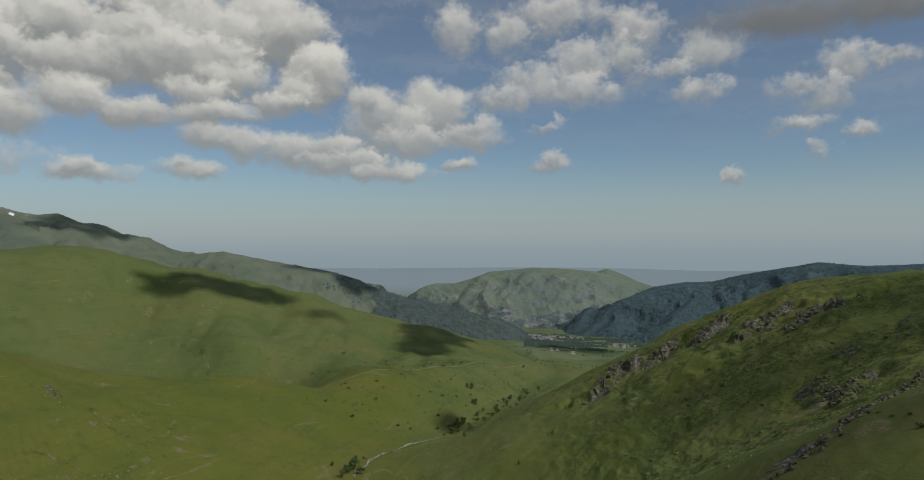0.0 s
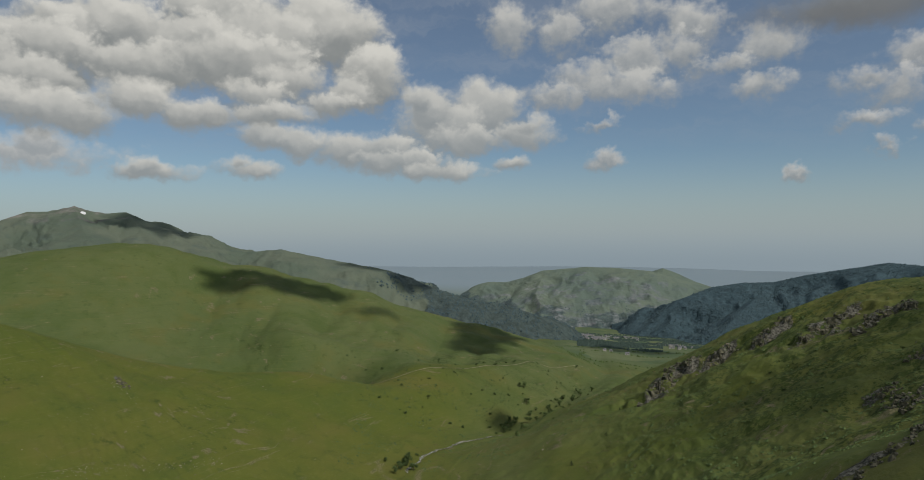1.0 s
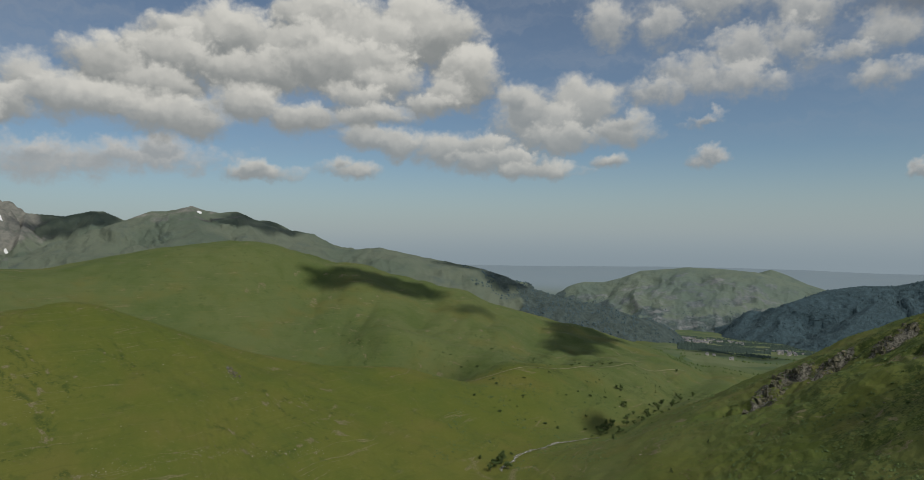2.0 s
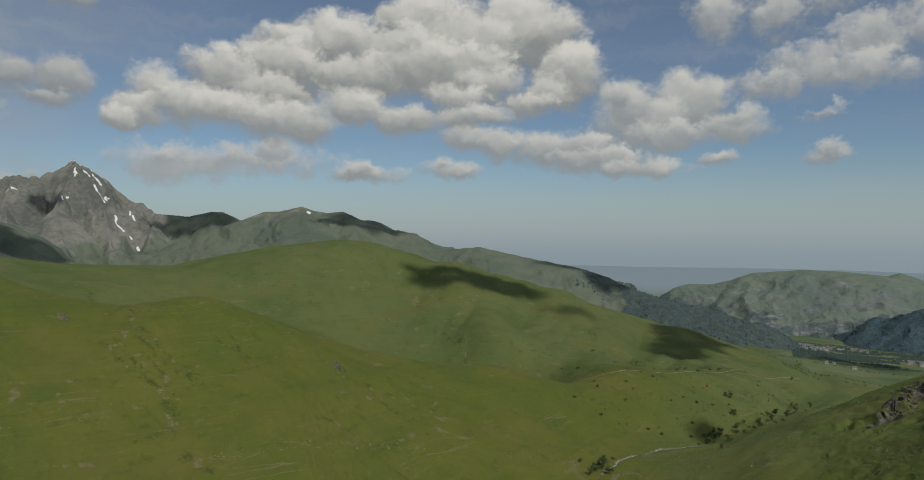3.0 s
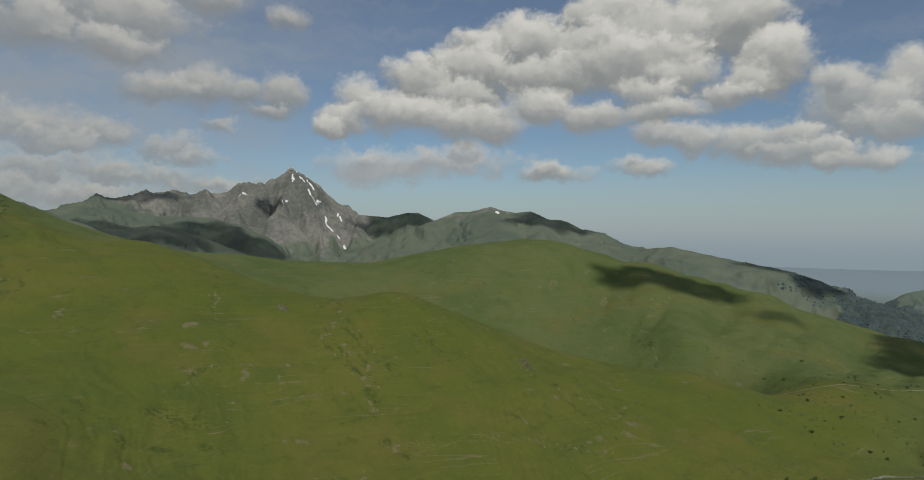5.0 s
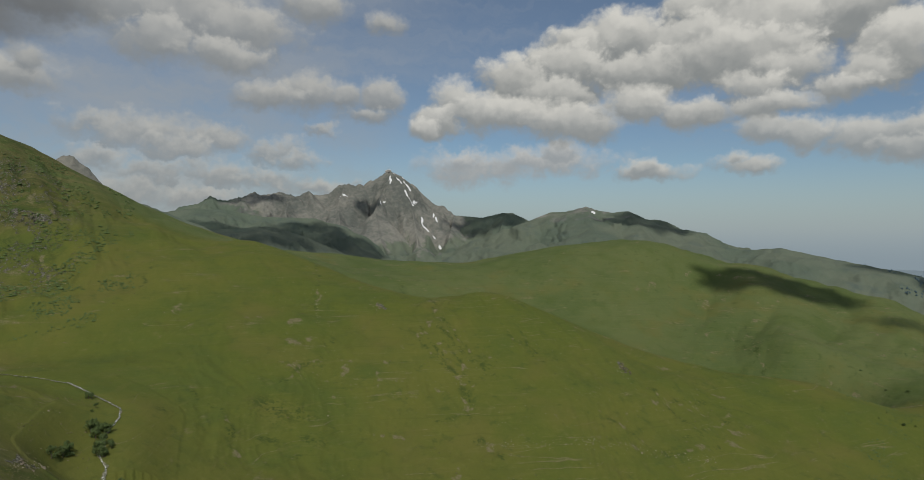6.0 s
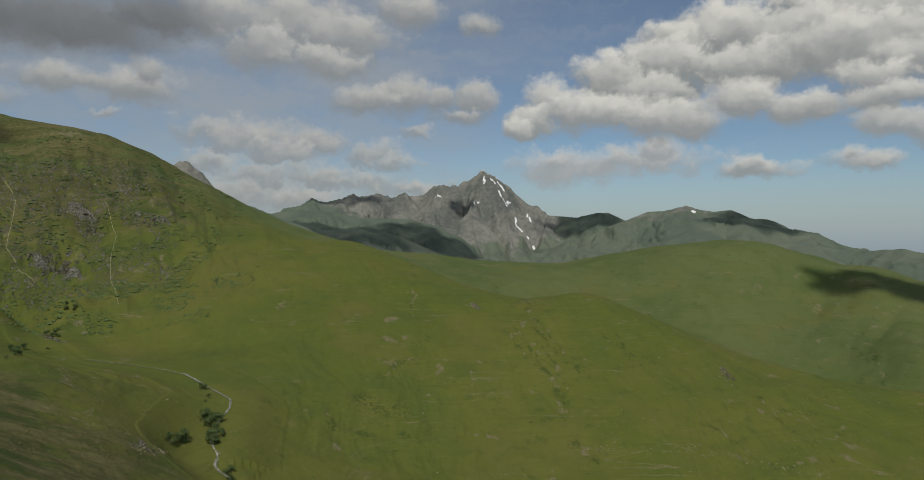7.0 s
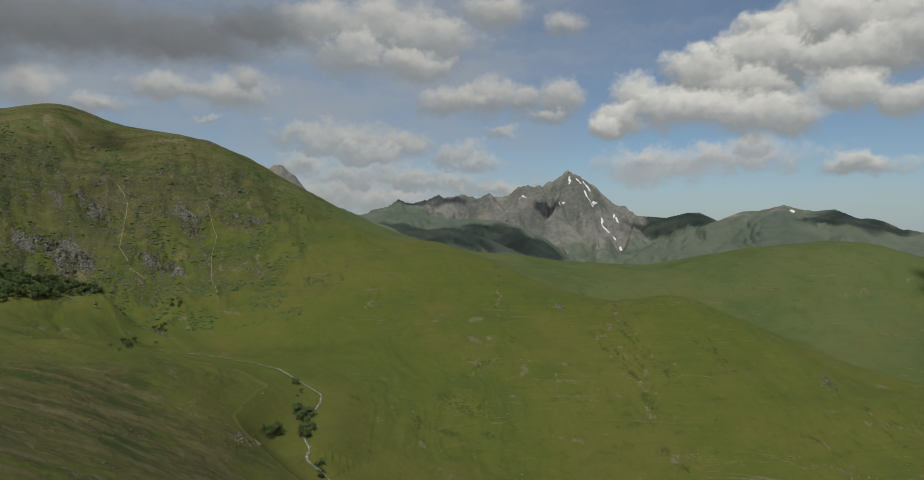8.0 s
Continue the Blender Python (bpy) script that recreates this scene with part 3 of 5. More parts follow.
def detailed(x, y):
    """Height of the ground with its gullies, steps and rocks, and the values for its material."""
    z = land(x, y)
    dist = np.hypot(x, y)
    far = step(2600, 1500, dist)
    s, sz = along(STREAM, x, y)
    z = np.where(s < 40, sz + (z - sz) * step(2, 40, s) + 0.6 * step(0, 6, s), z)
    calm = step(6, 80, s) * (0.35 * step(3600, 2800, dist) + 0.65 * far) * (0.4 + 0.6 * step(0, 60, CREST(x, y)))
    deg = np.degrees(np.arctan2(-x, y))
    main = step(12, 26, deg) * step(440, 520, dist) * step(1300, 1050, dist)
    z = z - calm * main * 2.6 * np.maximum(0, ridged(deg * 12.5 + 45 * fbm(x, y, 190, 3, 21), dist * 0.42, 75, 4, 23) - 0.15)
    north = step(32, 24, deg) * step(1000, 1150, dist) * step(1700, 1450, dist)
    z = z - north * 5.5 * np.maximum(0, ridged(deg * 22 + 0.25 * dist, dist * 0.2, 95, 2, 27) + 0.2)
    east = step(-2, -12, deg) * step(330, 420, dist) * step(900, 780, dist)
    z = z - calm * east * 2.2 * np.maximum(0, ridged(x, y, 70, 4, 29))
    z = z + calm * east * (1.3 * ridged(x, y, 21, 2, 34) + 0.45 * ridged(x, y, 8, 2, 35))
    west = step(68, 76, deg) * step(760, 900, dist) * step(1230, 1120, dist)
    z = z - west * 9.0 * np.maximum(0, ridged(deg * 17 + 16 * fbm(x, y, 120, 2, 31), dist * 0.3, 85, 4, 33) - 0.05)
    z = z + calm * (6.6 * fbm(x, y, 190, 3, 5) + 2.1 * fbm(x, y, 52, 3, 9) + 0.35 * fbm(x, y, 11, 2, 13))
    cirque = np.exp(-((x - CIRQUE.x) ** 2 + (y - CIRQUE.y) ** 2) / 45 ** 2)
    z = z - 26 * cirque
    rock = np.zeros(x.shape)
    wx, wy = x + 12 * fbm(x, y, 34, 3, 40), y + 12 * fbm(x, y, 34, 3, 44)
    size = np.full(x.shape, 1.0)
    for line, half, power in OUTCROPS:
        d, _ = along(line, wx, wy)
        r = power * np.exp(-(d / half) ** 2)
        if half > 8:
            reach, ring = along([Vector((v.x, v.y, v.xy.length)) for v in line], wx, wy)
            above = np.hypot(wx, wy) - ring
            z = z - 0.55 * half * power * step(0.10 * half, -0.18 * half, above) * np.exp(-(reach / (2.2 * half)) ** 2)
        size = np.where(r > rock, half / 18, size)
        rock = np.maximum(rock, r)
    patchy = step(-0.3, 0.3, fbm(x, y, 24, 3, 50))
    rock = rock * (0.45 + 0.55 * patchy)
    z = z + rock * patchy * size * (2.6 * ridged(x, y, 30, 4, 60) + 1.9 * ridged(x, y, 9, 3, 66) - 1.5)
    steep = step(0.35, 0.6, ridged(x, y, 55, 3, 68)) * (0.55 * east + 0.75 * west)
    return z, np.maximum(rock, steep * (0.46 + 0.14 * west)), s


GRID, GRID_STEP = {}, 0.1


def spot(az, el):
    """Where a way out from the origin at this bearing and height angle first meets the ground."""
    r, z = GRID["r"], GRID["z"]
    k = int(np.clip(round((az - GRID["az0"]) / GRID["step"]), 0, z.shape[1] - 1))
    up = z[:, k] - math.tan(radians(el)) * r
    hit = np.nonzero((up > 0) & (r > 150))[0]
    n = hit[0] if len(hit) else len(r) - 2
    f = up[n - 1] / (up[n - 1] - up[n]) if n and up[n - 1] < 0 else 1.0
    return polar(az, r[n - 1] + f * (r[n] - r[n - 1]), z[n - 1, k] + f * (z[n, k] - z[n - 1, k]))


def height(x, y):
    r, z = GRID["r"], GRID["z"]
    d, a = math.hypot(x, y), math.degrees(math.atan2(-x, y))
    j = float(np.clip((a - GRID["az0"]) / GRID["step"], 0, z.shape[1] - 2))
    i = int(np.clip(np.searchsorted(r, d) - 1, 0, len(r) - 2))
    k, g, f = int(j), j - int(j), (d - r[i]) / (r[i + 1] - r[i])
    return float((z[i, k] * (1 - g) + z[i, k + 1] * g) * (1 - f) + (z[i + 1, k] * (1 - g) + z[i + 1, k + 1] * g) * f)


# bare earth and scree: bearing, height angle, half sizes across and in depth in metres
BARE_PATCHES = [(88.3, -3.1, 20, 17), (81.2, -3.3, 11, 9), (76.4, 2.4, 8, 24), (75.1, 1.4, 8, 22), (75.9, -2.1, 4, 26), (78.5, -2.8, 3, 18), (90.3, 8.0, 10, 18), (89.0, 7.3, 14, 14), (87.6, 6.3, 18, 8), (86.1, 6.7, 14, 6), (74.4, -3.6, 12, 4), (82.1, 7.1, 40, 10), (83.2, -7.6, 6, 9), (85.6, -6.2, 3, 8), (56.2, -5.2, 3, 20), (31.0, -10.8, 5, 9), (-20.2, -8.9, 22, 5), (-22.8, -8.1, 26, 6), (-25.2, -7.0, 18, 6), (-26.0, -13.3, 14, 8), (-27.6, -12.7, 14, 10), (-25.6, -14.8, 12, 8), (-28.4, -13.8, 9, 8), (-31.0, -13.9, 7, 5), (-27.2, -16.2, 8, 4), (-24.8, -17.4, 8, 4),
                (66.8, -5.7, 7, 9), (62.0, -6.8, 6, 5), (58.3, -7.4, 8, 8), (57.0, -8.7, 10, 5), (56.3, -5.5, 3, 14), (54.0, -11.5, 3, 8), (51.4, -6.1, 9, 4), (30.6, -10.8, 6, 9), (41.5, -5.5, 7, 4), (36.2, -15.0, 5, 4), (53.9, -11.5, 4, 12), (30.9, -10.7, 7, 9), (46.2, -13.1, 8, 3), (24.7, -6.0, 22, 7), (50.4, -10.6, 4, 3), (60.8, -6.9, 3, 8), (57.0, -8.6, 10, 5), (63.9, -1.6, 6, 8), (30.8, -10.7, 9, 10), (24.8, -5.6, 18, 8), (21.3, -11.5, 6, 3), (27.2, -13.4, 9, 3),
                (56.9, -8.6, 8, 4), (66.3, -7.4, 9, 5), (67.1, -6.1, 6, 6), (56.2, -5.3, 3, 22)]
WORN_STREAKS = [(((93.4, -10.4), (87.9, -13.6), (82.1, -16.9), (76.3, -19.3)), 4.5), (((93.4, -12.7), (89.0, -15.8), (84.4, -18.9)), 3.0), (((91.2, -8.7), (85.9, -11.0), (80.8, -13.6), (76.6, -16.1)), 2.6),
                (((43.0, -17.3), (38.5, -17.3), (34.0, -17.2), (29.0, -17.0), (24.0, -17.4)), 1.6), (((58.0, -11.0), (53.0, -12.5), (49.0, -12.0)), 1.2), (((36.0, -13.0), (30.0, -14.2), (25.5, -13.6)), 1.2)]
GULLIES = []
GULLIES += [
    (((46.3, -7.3), (44.6, -8.6), (43.2, -10.2), (41.6, -10.6)), 2.2),
    (((39.4, -8.2), (37.5, -10.7)), 2.2),
    (((55.2, -8.6), (56.5, -10.7)), 2.2),
    (((44.4, -12.3), (43.7, -15.2)), 2.2),
    (((56.2, -2.3), (56.4, -6.2)), 2.2),
    (((58.4, -17.6), (55.5, -16.6), (57.4, -16.2)), 2.2),
]
GULLIES += [
    (((43.0, -16.9), (40.9, -18.5)), 2.2),
    (((68.7, -2.2), (69.5, -4.2)), 2.2),
    (((33.1, -14.5), (30.6, -15.8), (27.6, -16.9)), 2.2),
    (((46.2, -15.4), (43.4, -14.2), (44.1, -12.6)), 2.2),
    (((48.1, -8.4), (45.3, -9.9), (41.9, -11.2)), 2.2),
    (((21.5, -13.6), (25.3, -12.8), (28.8, -13.6)), 2.2),
]
GULLIES += [
    (((23.6, -16.5), (27.7, -17.2)), 2.2),
    (((-21.5, -15.4), (-23.6, -14.8), (-23.4, -16.5)), 2.2),
    (((-16.6, -13.6), (-18.9, -13.0), (-20.6, -13.3)), 2.2),
    (((-18.9, -15.2), (-17.1, -16.7), (-15.2, -18.1)), 2.2),
]
GULLIES += [
    (((47.8, -8.0), (45.3, -10.9), (43.4, -14.2)), 2.4),
    (((28.7, -12.5), (26.4, -14.4), (24.7, -15.7)), 2.4),
    (((49.4, -4.6), (46.2, -8.0), (43.4, -10.5), (41.5, -12.0)), 2.4),
    (((40.5, -8.2), (38.5, -10.1), (37.1, -10.9)), 2.4),
    (((21.8, -7.1), (20.9, -9.2)), 2.4),
    (((59.2, -12.3), (56.8, -10.5), (55.3, -8.9)), 2.4),
    (((48.9, -7.7), (47.2, -9.7), (44.0, -12.0)), 2.4),
    (((44.0, -14.4), (43.5, -12.5)), 2.4),
    (((79.4, -2.8), (79.5, -0.3), (79.1, 1.8)), 2.4),
    (((44.4, -14.3), (44.0, -11.6), (45.3, -9.3)), 2.4),
    (((62.4, -17.5), (63.9, -14.3), (66.4, -12.3)), 2.4),
    (((22.7, -8.1), (20.6, -9.6), (19.7, -11.0)), 2.4),
    (((26.5, -16.0), (24.4, -15.0), (22.8, -14.3)), 2.4),
    (((-13.4, -13.8), (-15.7, -13.2), (-17.1, -12.6)), 2.4),
    (((-19.3, -13.4), (-21.1, -13.1), (-22.1, -13.2)), 2.4),
    (((-15.7, -16.8), (-18.4, -15.7), (-21.1, -15.7), (-23.2, -16.1)), 2.4),
    (((-10.5, -18.9), (-13.4, -17.0), (-15.2, -16.6)), 2.4),
    (((-17.5, -14.0), (-19.8, -12.1), (-21.9, -11.0)), 2.4),
    (((-24.0, -10.0), (-26.4, -8.9), (-28.8, -8.3)), 2.4),
]
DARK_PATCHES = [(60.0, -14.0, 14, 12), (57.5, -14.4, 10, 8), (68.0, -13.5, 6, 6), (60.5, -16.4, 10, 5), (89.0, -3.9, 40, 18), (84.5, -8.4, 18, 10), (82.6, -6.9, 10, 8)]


SPUR_D, SPUR_AZ = np.array([(v.xy.length, math.degrees(math.atan2(-v.x, v.y))) for v in reversed(LINES["spur"] + LINES["spur_end"])]).T


def rings():
    near = np.concatenate([[0.02], np.linspace(4, 190, 24)])
    middle = 200 * np.exp(np.linspace(0, math.log(8.2), 480))
    return np.concatenate([near, middle, np.linspace(1660, 4850, 80)])


def make_ground():
    az = np.radians(np.concatenate([np.arange(-42, 100, GRID_STEP), np.arange(100, 318, 3.0)]))
    r = rings()
    a, d = np.meshgrid(az, r)
    x, y = -np.sin(a) * d, np.cos(a) * d
    z, rock, s = detailed(x, y)
    seen = int(math.ceil(142 / GRID_STEP))
    GRID.update(r=r, z=z[:, :seen], az0=-42.0, step=GRID_STEP)
    n, m = len(az), len(r)
    i = np.arange(m - 1)[:, None] * n + np.arange(n)[None, :]
    j = np.arange(m - 1)[:, None] * n + (np.arange(n)[None, :] + 1) % n
    faces = np.stack([i, j, j + n, i + n], -1).reshape(-1, 4)
    verts = np.stack([x, y, z], -1).reshape(-1, 3)
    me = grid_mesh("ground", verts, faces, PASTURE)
    deg = np.degrees(a)
    add = lambda v: v.ravel()
    give(me, "rock", add(rock * step(3200, 2400, d)))
    heather = step(72, 80, deg + 3 * fbm(x, y, 60, 2, 71)) * step(470, 370, d + 50 * fbm(x, y, 60, 2, 70)) + 0.15 * step(-8, -20, deg) * step(0.0, 0.5, fbm(x, y, 60, 3, 72)) + 0.95 * step(68, 76, deg) * step(-60, 40, z + 60 * fbm(x, y, 110, 3, 74))
    give(me, "heather", add(np.clip(heather, 0, 1) * step(3000, 2000, d)))
    # real shrubs; the extra past bearing -18 also stands in for shade there
    shrub = 1.0 * step(-10, -16, deg) * step(-0.35, 0.2, fbm(x, y, 70, 3, 75) + 0.25 * step(-18, -28, deg)) * step(300, 380, d) + step(0.0, 0.5, fbm(x, y, 90, 3, 77)) * step(16, 4, deg) * step(850, 950, d) * step(1250, 1150, d) * 0.8
    shrub = shrub + 0.7 * step(70, 78, deg) * step(0.0, 0.5, fbm(x, y, 70, 3, 79)) * step(800, 900, d)
    earth = 0.62 * step(0.42, 0.62, fbm(x, y, 26, 3, 80)) * step(0.0, 0.3, fbm(x, y, 200, 2, 83))
    wx, wy = x + 7 * fbm(x, y, 22, 3, 85), y + 7 * fbm(x, y, 22, 3, 87)
    for places, half in WORN_STREAKS:
        e, _ = along(land_spots(*places), wx, wy)
        earth = np.maximum(earth, 0.62 * np.exp(-(e / half) ** 2))
    for az0, el0, across, deep in BARE_PATCHES:
        c = spot(az0, el0)
        u = c.normalized().xy
        rad, tan = (wx - c.x) * u[0] + (wy - c.y) * u[1], (wy - c.y) * u[0] - (wx - c.x) * u[1]
        earth = np.maximum(earth, 0.80 * np.exp(-((tan / across) ** 2 + (rad / deep) ** 2)))
    gx, gy, broken = x + 5 * fbm(x, y, 18, 3, 185), y + 5 * fbm(x, y, 18, 3, 187), fbm(x, y, 16, 2, 189)
    for places, half in GULLIES:
        near = np.exp(-(along(land_spots(*places), gx, gy)[0] / half) ** 2)
        shrub = np.maximum(shrub, 0.95 * near * step(-0.5, 0.2, broken))
        earth = np.maximum(earth, 0.8 * near * step(0.1, -0.4, broken))
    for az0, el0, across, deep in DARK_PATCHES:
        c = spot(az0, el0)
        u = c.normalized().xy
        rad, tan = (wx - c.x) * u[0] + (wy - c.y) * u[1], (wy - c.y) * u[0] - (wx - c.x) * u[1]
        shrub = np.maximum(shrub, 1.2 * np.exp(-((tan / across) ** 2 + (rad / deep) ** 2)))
    give(me, "shrub", add(np.clip(shrub, 0, 1) * step(3000, 2000, d)))
    give(me, "earth", add(np.clip(earth, 0, 1) * step(3000, 2000, d)))
    give(me, "meadow", add(step(-2, -5, deg) * step(1450, 1650, d) * step(3600, 3300, d)))
    # rises with distance, as the painted haze does
    give(me, "hazy_plain", add(step(3600, 4300, d)))
    # falls to 0 behind the spur crest, where the grass takes its haze tone
    give(me, "dry", add(np.clip(step(90, 15, d - np.interp(deg, SPUR_AZ, SPUR_D)) * step(-2, 8, deg) + step(4, -4, deg) * step(1020, 960, d) * (0.45 + 0.35 * step(0.0, 0.6, fbm(x, y, 120, 3, 99))), 0, 1)))
    ob = new("ground", me)
    return tagged(ob, "grassy green mountain pasture with gullies, bare earth and rock outcrops", "ground", kind="structure")


make_ground()


# ------------------------------------------------------------------ mountains beyond
def massif(name, label, mat, crests, slope, rough, az_range, d_range, seed, rock=None, wood=None, snow=None, az_step=0.09, d_step=9.0, power=1.0, carve=1.0):
    """A mountain built down from its crest lines, with spurs and ravines cut into its flanks."""
    az = np.radians(np.arange(az_range[0], az_range[1] + az_step, az_step))
    r = np.arange(d_range[0], d_range[1] + d_step, d_step)
    a, d = np.meshgrid(az, r)
    x, y = -np.sin(a) * d, np.cos(a) * d
    wx, wy = x + rough * 5 * fbm(x, y, 260, 3, seed), y + rough * 5 * fbm(x, y, 260, 3, seed + 7)
    z = np.full(x.shape, -1e9)
    below = np.full(x.shape, 1e9)
    for line in crests:
        e, level = along(line, x, y)
        e2, level2 = along(line, wx, wy)
        e = np.where(e < 60, e + (e2 - e) * e / 60, e2)
        h = level + (level2 - level) * step(0, 80, e) - slope * e ** power
        z, below = np.maximum(z, h), np.where(h > z - 1e-6, e, below)
    away = step(4, 160, below)
    z = z + away * rough * carve * (0.6 * ridged(x, y, 260, 3, seed + 20) + 0.55 * ridged(wx, wy, 120, 4, seed + 24) - 0.7) + step(0, 20, below) * rough * 0.12 * fbm(x, y, 40, 3, seed + 30) + rough * 0.05 * fbm(x, y, 22, 3, seed + 33)
    z = z + away * rough * 0.75 * (ridged(np.degrees(a) * d_range[0] * 0.0175 + 30 * fbm(x, y, 200, 2, seed + 41), below * 0.22, 95, 3, seed + 43) - 0.3)
    base = land(x, y)
    n = len(az)
    i = (np.arange(len(r) - 1)[:, None] * n + np.arange(n - 1)[None, :])
    faces = np.stack([i, i + 1, i + 1 + n, i + n], -1).reshape(-1, 4)
    keep = (z > base - 14).ravel()
    faces = faces[keep[faces].any(1)]
    used, index = np.unique(faces, return_inverse=True)
    z = np.maximum(z, base - 40)
    verts = np.stack([x, y, z], -1).reshape(-1, 3)[used]
    me = grid_mesh(name, verts, index.reshape(-1, 4), mat)
    deg = np.degrees(a)
    for key, rule in (("rock", rock), ("wood", wood), ("snow", snow)):
        give(me, key, (rule(x, y, z, deg, below) if rule else np.zeros(x.shape)).ravel()[used])
    return tagged(new(name, me), label, "mountain", kind="structure")


def soft_noise(size, seed):
    return lambda x, y: fbm(x, y, size, 3, seed)


def peak_places(*places):
    """Places on the face of the peak by bearing and height angle."""
    return [B(az, el, 3315 / (0.86 - math.tan(radians(el)))) for az, el in places]


SNOW_STREAKS = [peak_places((50.3, 4.8), (50.0, 4.4)),
                peak_places((50.4, 3.5), (50.3, 4.1)),
                peak_places((49.6, 4.1), (49.0, 3.2), (48.5, 2.4)),
                peak_places((48.0, 3.4), (48.3, 2.6)),
                peak_places((46.7, 2.4), (46.5, 1.5)),
                peak_places((47.7, 1.7), (47.3, 1.1)),
                peak_places((47.3, 1.1), (46.6, 0.5)),
                peak_places((46.4, 0.1), (45.8, -0.4)),
                peak_places((53.9, 3.7), (54.6, 3.0)),
                peak_places((53.2, 3.8), (52.9, 3.6)),
                peak_places((50.7, 2.5), (51.0, 2.0)),
                peak_places((49.3, 4.3), (48.7, 3.5))]


def snow_on_peak(x, y, z, deg, below):
    out = np.zeros(x.shape)
    for line in SNOW_STREAKS:
        e, _ = along(line, x + 16 * fbm(x, y, 60, 3, 11), y + 16 * fbm(x, y, 60, 3, 12))
        out = np.maximum(out, np.exp(-(e / 7.2) ** 2) * step(-0.5, -0.1, fbm(x, y, 40, 2, 15)))
    return out


SNOW_CAP = B(33.45, 1.75, 2540)


PEAK_WEST_RIDGE = [B(66.8, 1.93, 3990), B(65.4, 2.23, 4016), B(64.5, 2.86, 4034), B(64.0, 2.58, 4042), B(63.4, 2.49, 4054), B(62.1, 2.79, 4078), B(61.7, 2.99, 4086), B(61.2, 3.24, 4094), B(60.8, 2.95, 4103), B(59.9, 3.06, 4120), B(59.2, 3.26, 4133), B(58.2, 2.88, 4151), B(57.7, 2.94, 4160), B(57.2, 3.28, 4169), B(56.7, 3.09, 4180), B(56.0, 3.00, 4192), B(55.3, 3.15, 4206), B(54.6, 3.84, 4219), B(53.7, 3.99, 4235), B(53.2, 3.80, 4244), B(52.8, 4.00, 4253), B(52.4, 3.71, 4260), B(51.4, 4.45, 4279), B(50.6, 4.99, 4294), B(50.2, 5.09, 4301), B(50.3, 5.05, 4300)]
PEAK_EAST_RIDGE = [B(50.3, 5.05, 4300), B(49.6, 4.7, 4300), B(48.6, 4.0, 4290), B(46.7, 2.4, 4250), B(44.9, 1.4, 4200), B(42.6, 1.2, 4150), B(40.9, 1.6, 4100), B(40.1, 1.6, 4100), B(38.6, 0.9, 4050)]
PEAK_FACE = [B(50.3, 5.0, 4300), B(50.9, 3.3, 4110), B(51.6, 1.7, 3930), B(51.2, -0.4, 3700), B(50.6, -2.2, 3500)]
PEAK_EAST_RIB = [B(49.0, 4.2, 4290), B(48.4, 1.6, 4000), B(48.0, -1.0, 3700)]
PEAK_WEST_RIB = [B(54.0, 3.9, 4250), B(54.6, 2.2, 4020), B(54.4, 0.2, 3750)]
PEAK_FAR_RIB = [B(58.4, 3.1, 4150), B(58.8, 1.6, 3920), B(58.4, -0.2, 3650)]
PEAK_LAST_RIB = [B(62.4, 2.8, 4090), B(62.2, 1.5, 3850), B(62.0, 0, 3600)]
PEAK_SADDLE_RIB = [B(44.9, 1.4, 4200), B(45.4, -0.6, 3800)]
PEAK_KNOLL_RIB = [B(40.5, 1.6, 4100), B(41.5, -0.8, 3700)]


